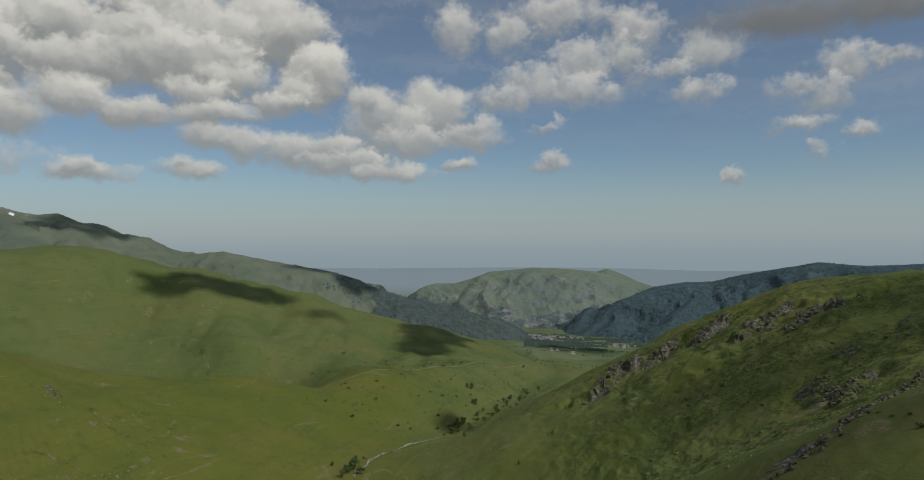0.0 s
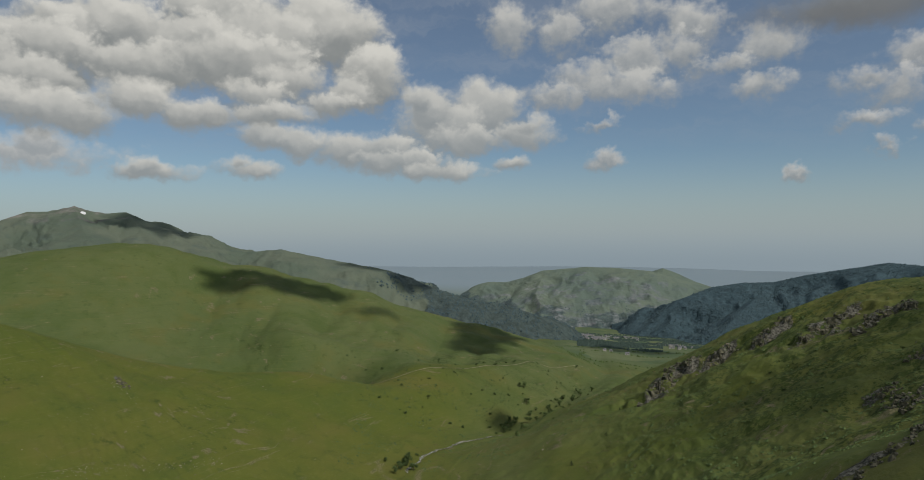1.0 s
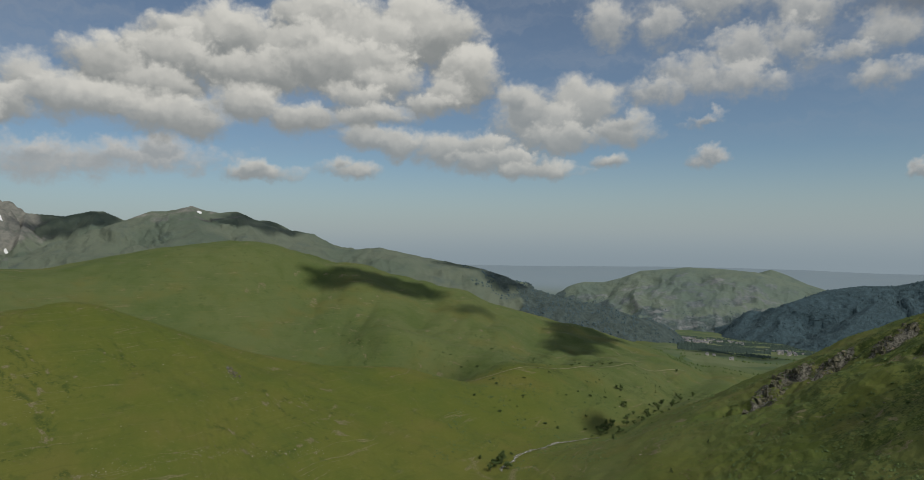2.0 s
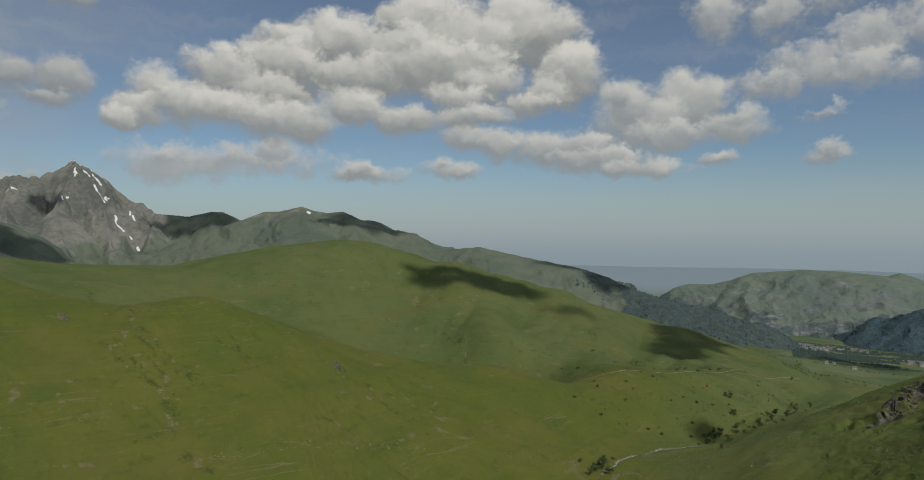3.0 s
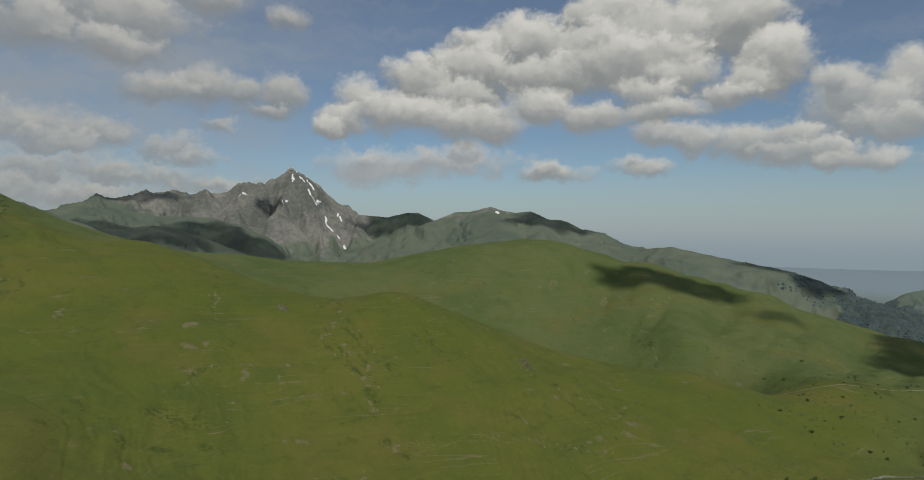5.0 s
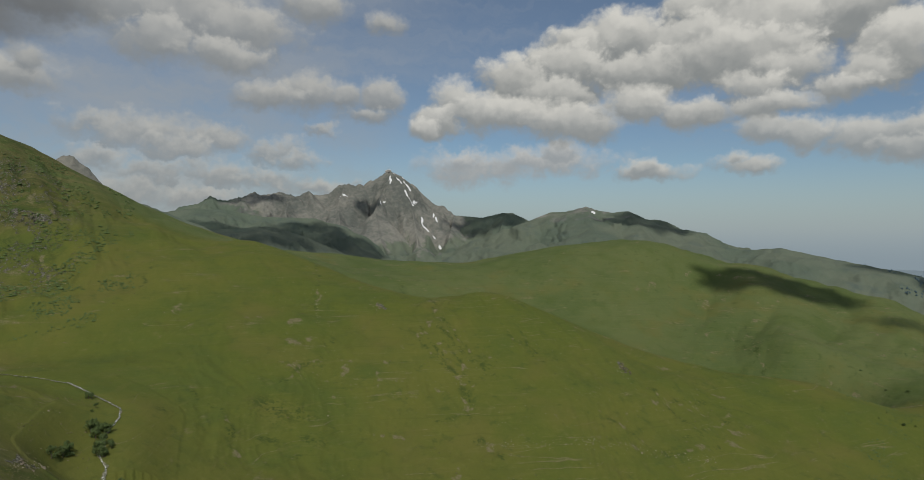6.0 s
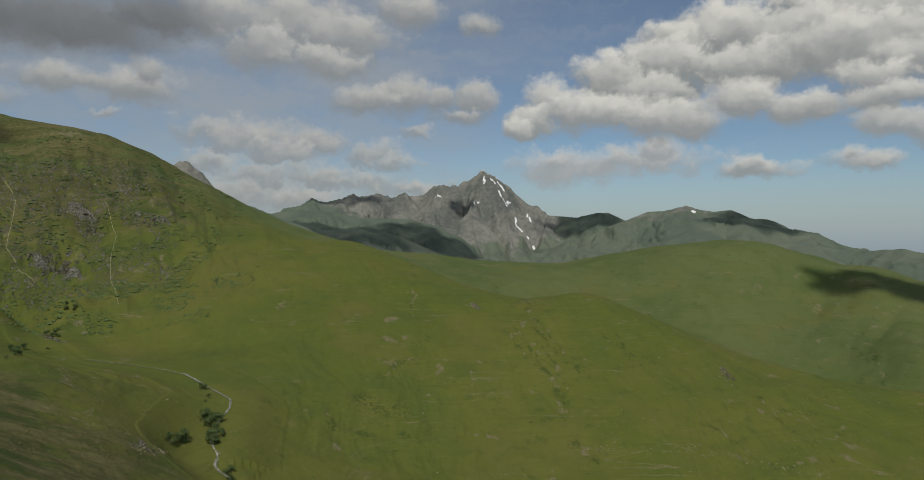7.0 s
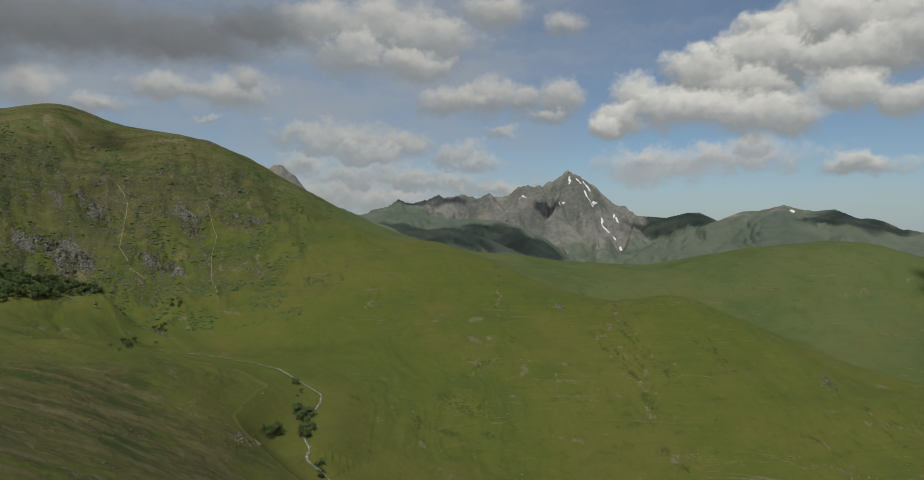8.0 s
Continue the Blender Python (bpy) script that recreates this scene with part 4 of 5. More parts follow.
def build_mountains():
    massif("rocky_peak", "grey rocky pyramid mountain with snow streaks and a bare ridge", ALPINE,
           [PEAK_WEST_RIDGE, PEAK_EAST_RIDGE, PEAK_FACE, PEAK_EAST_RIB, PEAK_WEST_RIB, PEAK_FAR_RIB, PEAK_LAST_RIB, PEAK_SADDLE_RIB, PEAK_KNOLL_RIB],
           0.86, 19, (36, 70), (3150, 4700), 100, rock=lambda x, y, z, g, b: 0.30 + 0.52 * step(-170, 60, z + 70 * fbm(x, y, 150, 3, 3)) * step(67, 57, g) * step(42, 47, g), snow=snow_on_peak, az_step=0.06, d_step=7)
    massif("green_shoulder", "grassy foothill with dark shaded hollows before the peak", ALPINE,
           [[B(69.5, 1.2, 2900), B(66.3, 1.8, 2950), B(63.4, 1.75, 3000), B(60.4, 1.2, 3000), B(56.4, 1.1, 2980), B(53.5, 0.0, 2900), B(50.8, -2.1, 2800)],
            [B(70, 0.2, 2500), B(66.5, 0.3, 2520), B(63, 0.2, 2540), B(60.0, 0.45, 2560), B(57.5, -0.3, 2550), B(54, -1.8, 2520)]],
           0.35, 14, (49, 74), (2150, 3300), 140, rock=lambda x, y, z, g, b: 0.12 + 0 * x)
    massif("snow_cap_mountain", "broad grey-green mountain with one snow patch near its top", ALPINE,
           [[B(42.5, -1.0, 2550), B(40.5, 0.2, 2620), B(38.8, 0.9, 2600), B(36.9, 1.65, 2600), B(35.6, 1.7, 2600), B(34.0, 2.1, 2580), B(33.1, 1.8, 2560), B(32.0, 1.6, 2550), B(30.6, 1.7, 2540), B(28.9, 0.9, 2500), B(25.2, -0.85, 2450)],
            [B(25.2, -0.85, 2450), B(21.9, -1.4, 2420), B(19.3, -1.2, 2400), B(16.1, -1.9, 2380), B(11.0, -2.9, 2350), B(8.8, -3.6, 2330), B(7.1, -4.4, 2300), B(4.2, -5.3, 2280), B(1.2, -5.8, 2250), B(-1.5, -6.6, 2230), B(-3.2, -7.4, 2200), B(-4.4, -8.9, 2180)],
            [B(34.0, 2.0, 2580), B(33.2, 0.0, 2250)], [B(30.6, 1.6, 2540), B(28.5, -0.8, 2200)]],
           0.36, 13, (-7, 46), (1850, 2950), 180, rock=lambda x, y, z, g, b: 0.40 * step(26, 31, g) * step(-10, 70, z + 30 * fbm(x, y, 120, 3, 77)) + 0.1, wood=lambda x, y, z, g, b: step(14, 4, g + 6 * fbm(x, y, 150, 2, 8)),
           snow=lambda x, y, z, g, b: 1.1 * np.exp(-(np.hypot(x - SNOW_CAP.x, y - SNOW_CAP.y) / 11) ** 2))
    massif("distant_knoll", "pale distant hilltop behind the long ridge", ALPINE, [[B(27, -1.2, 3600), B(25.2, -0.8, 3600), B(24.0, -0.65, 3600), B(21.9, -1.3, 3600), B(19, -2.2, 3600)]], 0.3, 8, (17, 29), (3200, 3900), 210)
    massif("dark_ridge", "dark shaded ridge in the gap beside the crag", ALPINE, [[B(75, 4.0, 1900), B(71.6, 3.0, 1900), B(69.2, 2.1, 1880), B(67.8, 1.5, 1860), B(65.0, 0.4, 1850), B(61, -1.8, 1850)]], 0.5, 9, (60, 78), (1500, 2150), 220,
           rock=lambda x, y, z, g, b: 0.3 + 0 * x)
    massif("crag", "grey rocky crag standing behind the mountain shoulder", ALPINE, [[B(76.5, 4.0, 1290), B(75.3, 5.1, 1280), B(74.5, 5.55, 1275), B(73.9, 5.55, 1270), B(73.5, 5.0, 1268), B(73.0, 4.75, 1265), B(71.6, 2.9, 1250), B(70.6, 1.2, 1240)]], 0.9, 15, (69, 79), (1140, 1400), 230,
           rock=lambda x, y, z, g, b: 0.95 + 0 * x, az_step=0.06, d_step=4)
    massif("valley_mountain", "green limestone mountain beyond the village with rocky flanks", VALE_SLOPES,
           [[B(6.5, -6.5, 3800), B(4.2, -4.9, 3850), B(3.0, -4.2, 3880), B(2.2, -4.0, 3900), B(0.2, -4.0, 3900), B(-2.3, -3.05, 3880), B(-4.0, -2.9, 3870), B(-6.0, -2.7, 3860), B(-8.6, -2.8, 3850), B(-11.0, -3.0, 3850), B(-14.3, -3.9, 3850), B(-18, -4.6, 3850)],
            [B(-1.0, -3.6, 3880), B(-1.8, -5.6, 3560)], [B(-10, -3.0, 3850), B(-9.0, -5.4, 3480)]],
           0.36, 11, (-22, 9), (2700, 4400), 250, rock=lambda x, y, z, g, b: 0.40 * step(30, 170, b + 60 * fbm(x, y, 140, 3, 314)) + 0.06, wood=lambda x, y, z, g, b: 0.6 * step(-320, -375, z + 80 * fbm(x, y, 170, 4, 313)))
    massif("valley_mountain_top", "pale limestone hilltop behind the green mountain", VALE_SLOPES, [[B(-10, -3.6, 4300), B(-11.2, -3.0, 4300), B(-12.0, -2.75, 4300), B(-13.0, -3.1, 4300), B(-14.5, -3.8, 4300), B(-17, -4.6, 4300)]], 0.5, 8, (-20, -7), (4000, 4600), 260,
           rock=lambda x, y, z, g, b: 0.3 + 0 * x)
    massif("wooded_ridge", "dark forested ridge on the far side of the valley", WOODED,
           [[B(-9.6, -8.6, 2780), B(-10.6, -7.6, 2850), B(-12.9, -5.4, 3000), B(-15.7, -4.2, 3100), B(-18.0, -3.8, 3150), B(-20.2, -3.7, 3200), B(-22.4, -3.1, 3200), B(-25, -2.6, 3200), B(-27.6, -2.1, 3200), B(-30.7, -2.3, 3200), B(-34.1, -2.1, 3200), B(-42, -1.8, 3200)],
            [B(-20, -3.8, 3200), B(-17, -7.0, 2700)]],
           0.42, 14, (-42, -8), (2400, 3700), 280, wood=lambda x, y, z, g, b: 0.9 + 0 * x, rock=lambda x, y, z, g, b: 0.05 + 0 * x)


build_mountains()


# ------------------------------------------------------------------ materials of the things
def plain_stone(name, dark, light, size):
    m, net, p = material(name)
    n = net.noise(p, size, 6, 0.7)
    return finish(m, net, net.mix(net.ramp(n, 0.35, 0.68), dark, light), 0.9, n, 0.7, 0.4, spec=0.2)


def leaves(name, dark, light):
    m, net, p = material(name)
    r = net.node("ShaderNodeObjectInfo", 5)
    n = net.noise(p, 0.7, 3, 0.6)
    c = net.mix(net.ramp(n, 0.35, 0.65), dark, light)
    c = net.mix(net.math("MULTIPLY", r, 0.4), c, tuple(0.7 * v for v in light))
    return finish(m, net, c, 0.8, spec=0.15)


def thin_cloud(name, clear):
    """White cloud that lets a share of the light straight through."""
    m, net, p = material(name)
    white = net.node("ShaderNodeBsdfDiffuse", 0, (), Color=net.mix(net.noise(p, 0.01), (0.78, 0.78, 0.78), (0.85, 0.85, 0.85)))
    open_ = net.node("ShaderNodeBsdfTransparent", 0)
    share = net.ramp(net.noise(p, 0.02, 4), 0.3, 0.7, 0.8 * clear, 1.2 * clear)
    m.node_tree.links.new(net.node("ShaderNodeMixShader", 0, (), Fac=share, in1=white, in2=open_), m.node_tree.nodes.new("ShaderNodeOutputMaterial").inputs[0])
    return m


def running_water():
    m, net, p = material("stream_water")
    n = net.noise(p, 0.9, 4, 0.7)
    c = net.mix(net.ramp(n, 0.46, 0.58), (0.07, 0.08, 0.05), (0.55, 0.56, 0.54))
    return finish(m, net, c, 0.25, n, 0.5, 0.3, spec=0.5)


STONE = plain_stone("weathered_stone", (0.078, 0.066, 0.047), (0.25, 0.215, 0.16), 0.6)
CRAG = plain_stone("bedrock", (0.030, 0.033, 0.021), (0.142, 0.133, 0.092), 0.30)
PALE_STONE = plain_stone("pale_stone", (0.14, 0.125, 0.085), (0.32, 0.29, 0.22), 0.5)
GRAVEL = plain_stone("stream_gravel", (0.075, 0.085, 0.040), (0.24, 0.225, 0.17), 0.35)
TRACK = plain_stone("worn_track", (0.13, 0.135, 0.06), (0.25, 0.235, 0.14), 0.3)
# THIN_CLOUD is clear enough to pale far shadows as haze would
CLOUD, THIN_CLOUD, HAZY_CLOUD = thin_cloud("cloud_white", 0.40), thin_cloud("thin_cloud", 0.60), thin_cloud("hazy_cloud", 0.82)
BARK = plain_stone("bark", (0.05, 0.04, 0.03), (0.12, 0.10, 0.08), 3.0)
LEAF = leaves("broad_leaves", (0.050, 0.078, 0.026), (0.095, 0.135, 0.046))
TUFT = leaves("rough_grass", (0.060, 0.068, 0.022), (0.115, 0.105, 0.042))
NEEDLE = leaves("needles", (0.016, 0.030, 0.014), (0.034, 0.054, 0.024))
# blue in these far crowns is distance haze put into the leaf colour
HAZY_WOODS = leaves("hazy_far_woods", (0.056, 0.090, 0.106), (0.074, 0.114, 0.126))
VALE_WOODS = leaves("valley_woods", (0.040, 0.064, 0.058), (0.060, 0.090, 0.072))
WALL = plain_stone("house_render", (0.28, 0.27, 0.25), (0.50, 0.48, 0.44), 0.3)
SLATE = plain_stone("slate_roof", (0.10, 0.10, 0.11), (0.22, 0.22, 0.23), 0.5)
WATER = running_water()
STEEL, _net, _p = material("painted_steel")
finish(STEEL, _net, _net.mix(_net.noise(_p, 2.0), (0.45, 0.45, 0.45), (0.65, 0.65, 0.63)), 0.5, metal=0.3)


# ------------------------------------------------------------------ clouds overhead that shade the slopes
def lumpy(radii, subdiv, size, amount, seed, flat=None):
    bm = bmesh.new()
    bmesh.ops.create_icosphere(bm, subdivisions=subdiv, radius=1)
    for v in bm.verts:
        p = v.co.copy()
        k = 1 + amount * noise.fractal(p * size + Vector((seed * 3.7, seed * 1.3, seed)), 0.9, 2.1, 4)
        v.co = Vector((p.x * radii[0], p.y * radii[1], p.z * radii[2])) * k
        if flat is not None:
            v.co.z = max(v.co.z, flat * radii[2])
    for f in bm.faces:
        f.smooth = True
    return bm


SUN_WAY = polar(SUN_AZ, math.cos(radians(SUN_EL)), math.sin(radians(SUN_EL)))


def shade_cloud(target, along_sun, wide, deep, turn, seed, mat):
    """An unseen cloud, added between the sun and the slope at target to shade it."""
    ob = part("cloud", lumpy((wide, deep, 0.28 * min(wide, deep)), 5, 2.4, 0.95, seed), mat)
    ob.matrix_world = Matrix.Translation(target + SUN_WAY * along_sun) @ Matrix.Rotation(radians(turn), 4, "Z")
    return tagged(ob, "unseen white cloud high above, added to shade the slopes", "cloud", "clouds over the hills")


NEAR_SHADES = [(spot(21.4, -3.5), 1600, 70, 46, 20), (spot(17.3, -4.5), 1600, 62, 42, 15), (spot(2.4, -8.2), 1600, 66, 82, 10), (spot(3.2, -9.4), 1600, 44, 52, 10), (spot(1.0, -15.4), 1600, 16, 24, 0)]
# apart from the second, clouds added only to darken these slopes
THIN_SHADES = [(spot(87.3, 7.4), 1700, 46, 22, 20), (spot(11.4, -6.4), 1600, 44, 22, 30), (spot(-31.0, -16.0), 1700, 70, 46, 30), (spot(-29.0, -7.5), 1700, 90, 55, 30)]
FAR_SHADES = [(B(29.0, 0.6, 2480), 2600, 120, 90, 20), (B(42.0, 1.0, 4050), 2700, 160, 150, 20), (B(12.5, -3.0, 2360), 2600, 75, 40, 10), (B(9.0, -4.4, 2320), 2600, 75, 50, 10),
              (B(62.0, -0.1, 2520), 2600, 240, 190, 60), (B(56.8, -0.1, 2800), 2600, 150, 150, 50), (B(53.2, -1.4, 2780), 2600, 110, 110, 50), (B(61.8, 2.6, 4060), 2700, 190, 60, 60),
              (B(52.2, 2.2, 4050), 2700, 62, 60, 40), (spot(-9.5, -9.5), 2600, 90, 60, 0)]
for mat_, shades in ((CLOUD, NEAR_SHADES), (HAZY_CLOUD, THIN_SHADES), (THIN_CLOUD, FAR_SHADES)):
    for n, (c, far, wide, deep, turn) in enumerate(shades):
        shade_cloud(c, far, wide, deep, turn, n + 1 + len(shades), mat_)


# ------------------------------------------------------------------ stream, track and footpaths
def ribbon(name, line, widths, material, label, category, lift=0.25, every=4.0, ragged=0.35, seed=0, bend=0.0):
    """A strip laid on the ground along a line."""
    pts = spread([Vector((v.x, v.y, 0)) for v in line], every)
    rng = random.Random(seed)
    rows = []
    for k, v in enumerate(pts):
        t = (pts[min(k + 1, len(pts) - 1)] - pts[max(k - 1, 0)]).normalized()
        side = Vector((-t.y, t.x, 0))
        half = 0.5 * widths * (1 + ragged * rng.uniform(-1, 1))
        mid = v + side * (widths * ragged * 0.8 * noise.noise(Vector((k * 0.23, seed, 0))) + bend * noise.fractal(v * 0.03, 1.0, 2.0, 3))
        rows.append([mid - side * half, mid, mid + side * half])
    flat = np.array([tuple(p) for row in rows for p in row])
    flat[:, 2] = detailed(flat[:, 0], flat[:, 1])[0] + lift
    i = np.arange(len(rows) - 1)[:, None] * 3 + np.arange(2)[None, :]
    faces = np.stack([i, i + 1, i + 4, i + 3], -1).reshape(-1, 4)
    ob = new(name, grid_mesh(name, flat, faces, material))
    return tagged(ob, label, category, kind="structure")


def through_spots(*places):
    return [spot(a, e) for a, e in places]


UPPER = LINES["stream_upper"][2:-1]
VALE = [B(9.1, -19.3, 640), B(7.9, -18.3, 675), B(6.2, -17.5, 720), B(3.2, -16.8, 765), B(1.2, -16.4, 800)]
ribbon("stream_bed", UPPER, 1.5, GRAVEL, "stony bed of the mountain stream", "stream bed", 0.25, 3.0, 0.9, 1, 6.0)
ribbon("stream", UPPER, 0.7, WATER, "narrow white mountain stream running over stones", "stream", 0.45, 3.0, 0.95, 2, 6.0)
ribbon("stream_bed", VALE, 3.2, GRAVEL, "pale gravel bed of the stream in the valley bottom", "stream bed", 0.3, 4.0, 0.8, 3, 6.0)
ribbon("stream", VALE, 0.9, WATER, "narrow stream in its gravel bed", "stream", 0.5, 4.0, 0.7, 4, 6.0)
ribbon("dirt_road", [B(21.1, -10.9, 822), B(16.2, -11.0, 862), B(11.0, -11.1, 900), B(6.7, -11.1, 935), B(3.2, -10.9, 1000), B(-0.8, -10.6, 1100), B(-5.7, -10.6, 1300)], 2.0, TRACK, "pale dirt road along the grassy terrace", "dirt road", 0.3, 6.0, 0.2, 5)
ribbon("footpath", through_spots((86.0, 3.7), (85.3, 2.2), (85.5, 0.9), (85.9, -1.1), (85.1, -2.7), (84.2, -3.6)), 0.9, TRACK, "narrow worn footpath up the mountain", "footpath", 0.3, 4.0, 0.3, 6)
ribbon("footpath", through_spots((79.7, 2.3), (79.4, 1.2), (79.0, -0.2), (79.4, -2.1), (79.4, -3.5), (78.9, -5.4)), 0.8, TRACK, "narrow worn footpath up the mountain", "footpath", 0.3, 4.0, 0.3, 7)
ribbon("footpath", through_spots((79.8, -3.8), (78.2, -3.9), (76.7, -3.9), (74.4, -3.8)), 0.7, TRACK, "level sheep track across the slope", "footpath", 0.3, 4.0, 0.3, 8)
ribbon("footpath", through_spots((79.4, -4.5), (77.0, -4.6), (74.9, -4.7)), 0.7, TRACK, "level sheep track across the slope", "footpath", 0.3, 4.0, 0.3, 9)


# ------------------------------------------------------------------ trees and bushes
def leaf_crown(lobes, count, leaf, seed):
    """A crown of small leaf sprays gathered in lobes."""
    rng = random.Random(seed)
    bm = bmesh.new()
    for _ in range(count):
        c, r = rng.choice(lobes)
        d = Vector((rng.gauss(0, 1), rng.gauss(0, 1), rng.gauss(0, 1))).normalized()
        p = Vector(c) + d * r * rng.uniform(0.55, 1.08)
        u = d.orthogonal().normalized()
        u.rotate(Matrix.Rotation(rng.uniform(0, 6.28), 3, d))
        w = (d + 0.5 * Vector((rng.uniform(-1, 1), rng.uniform(-1, 1), rng.uniform(-1, 1)))).normalized().cross(u)
        k = leaf * rng.uniform(0.6, 1.3)
        quad = [bm.verts.new(p + u * k * a + w * k * b + d * 0.3 * k * h) for a, b, h in ((-1, 0, 0), (0, -0.6, 0.6), (1, 0, 0), (0, 0.6, 0.6))]
        bm.faces.new((quad[0], quad[1], quad[3])), bm.faces.new((quad[1], quad[2], quad[3]))
    return bm


def stem(points, radii, sides=6):
    bm = bmesh.new()
    rings_ = []
    for (x, y, z), r in zip(points, radii):
        rings_.append([bm.verts.new((x + r * math.cos(6.2832 * k / sides), y + r * math.sin(6.2832 * k / sides), z)) for k in range(sides)])
    for a, b in zip(rings_, rings_[1:]):
        for k in range(sides):
            bm.faces.new((a[k], a[(k + 1) % sides], b[(k + 1) % sides], b[k]))
    return bm


def broad_tree(seed):
    rng = random.Random(seed)
    root = new("tree")
    bm = stem([(0, 0, -0.3), (0.05, 0, 1.2), (0.1, 0.1, 2.6), (0.0, 0.2, 4.2)], [0.22, 0.17, 0.12, 0.04])
    for k in range(4):
        a = rng.uniform(0, 6.28)
        limb = stem([(0.05, 0, 1.3 + 0.4 * k), (0.7 * math.cos(a), 0.7 * math.sin(a), 2.2 + 0.4 * k), (1.4 * math.cos(a), 1.4 * math.sin(a), 2.8 + 0.45 * k)], [0.09, 0.06, 0.02], 5)
        me = bpy.data.meshes.new("limb")
        limb.to_mesh(me), limb.free()
        bm.from_mesh(me)
        bpy.data.meshes.remove(me)
    part("trunk", bm, BARK, root)
    lobes = [((rng.uniform(-1.5, 1.5), rng.uniform(-1.5, 1.5), rng.uniform(1.4, 4.6)), rng.uniform(0.7, 1.3)) for _ in range(9)] + [((0, 0, 3.2), 1.6)]
    part("crown", leaf_crown(lobes, 420, 0.34, seed), LEAF, root)
    return tagged(root, "small dark green broadleaf tree growing on the pasture", "tree", "trees of the valley")


def bush(seed):
    rng = random.Random(seed)
    root = new("bush")
    part("stems", stem([(0, 0, -0.3), (0.1, 0.05, 0.6), (0.2, 0.0, 1.3)], [0.12, 0.08, 0.03], 5), BARK, root)
    lobes = [((rng.uniform(-1.1, 1.1), rng.uniform(-1.1, 1.1), rng.uniform(0.4, 1.3)), rng.uniform(0.4, 0.8)) for _ in range(7)]
    part("foliage", leaf_crown(lobes, 220, 0.24, seed), LEAF, root)
    return tagged(root, "low dark green bush on the grassy slope", "bush", "bushes on the slopes")


def conifer(seed):
    rng = random.Random(seed)
    root = new("fir_tree")
    part("trunk", stem([(0, 0, -0.3), (0, 0, 3), (0, 0, 6.2)], [0.16, 0.1, 0.02]), BARK, root)
    lobes = [((0.25 * rng.uniform(-1, 1) * (7 - k), 0.25 * rng.uniform(-1, 1) * (7 - k), 0.8 + 0.8 * k), 0.24 * (7.2 - k)) for k in range(7)]
    part("crown", leaf_crown(lobes, 380, 0.26, seed), NEEDLE, root)
    return tagged(root, "small dark fir tree standing alone on the slope", "tree", "firs on the slopes")


TREES = [broad_tree(k) for k in (1, 2, 3)]
BUSHES = [bush(k) for k in (11, 12, 13, 14)]
FIRS = [conifer(k) for k in (21, 22)]
used_protos = set()


def plant(kind, at, size, rng):
    proto = rng.choice(kind)
    m = Matrix.Translation(at) @ Matrix.Rotation(rng.uniform(0, 6.28), 4, "Z")
    s = Vector((size * rng.uniform(0.85, 1.2), size * rng.uniform(0.85, 1.2), size * rng.uniform(0.85, 1.15)))
    if proto.name not in used_protos:
        used_protos.add(proto.name)
        ob = proto
        ob.matrix_world = m
    else:
        ob = copy_thing(proto, m)
    ob.scale = s
    return ob


rng = random.Random(5)
for az, el, size in [(-1.0, -14.0, 1.7), (-0.8, -12.7, 1.5), (-0.4, -12.6, 1.2), (0.7, -15.7, 1.3), (-0.7, -16.0, 1.3), (9.6, -19.0, 1.5), (9.0, -18.6, 1.6), (8.5, -19.1, 1.5), (10.0, -19.3, 1.2), (-5.1, -11.0, 1.2),
                     (72.1, -15.5, 1.5), (72.4, -16.3, 1.4), (72.0, -14.7, 1.0), (74.7, -16.0, 1.2), (85.5, -8.4, 1.2), (83.2, -7.5, 1.0), (81.7, -5.5, 1.0)]:
    plant(TREES, spot(az, el), size, rng)
for az, el, size in [(-4.7, -18.6, 0.75), (-7.5, -16.2, 0.65), (70.8, -19.4, 0.55), (-8.6, -14.2, 0.5)]:
    plant(FIRS, spot(az, el), size, rng)
for k in range(34):      # along the gorge
    f = k / 33
    p = LINES["stream_lower"][0].lerp(LINES["stream_lower"][2], f)
    x, y = p.x + rng.uniform(-12, 12), p.y + rng.uniform(-12, 12)
    plant(TREES if k % 3 else BUSHES, Vector((x, y, height(x, y))), rng.uniform(1.0, 1.7), rng)
for k in range(110):     # scattered over the far side of the valley
    p = polar(rng.uniform(-5, 13), rng.uniform(790, 1120), 0)
    plant(BUSHES, Vector((p.x, p.y, height(p.x, p.y))), rng.choice((0.7, 0.9, 1.2, 1.7)), rng)
for k in range(190):     # grove under the mountain
    f = rng.uniform(0, 1)
    c = spot(94.5 - 7.4 * f, rng.uniform(-4.9 + 0.4 * f, -2.0 - 2.3 * f))
    plant(TREES if k % 4 else BUSHES, c, rng.uniform(1.0, 1.9), rng)
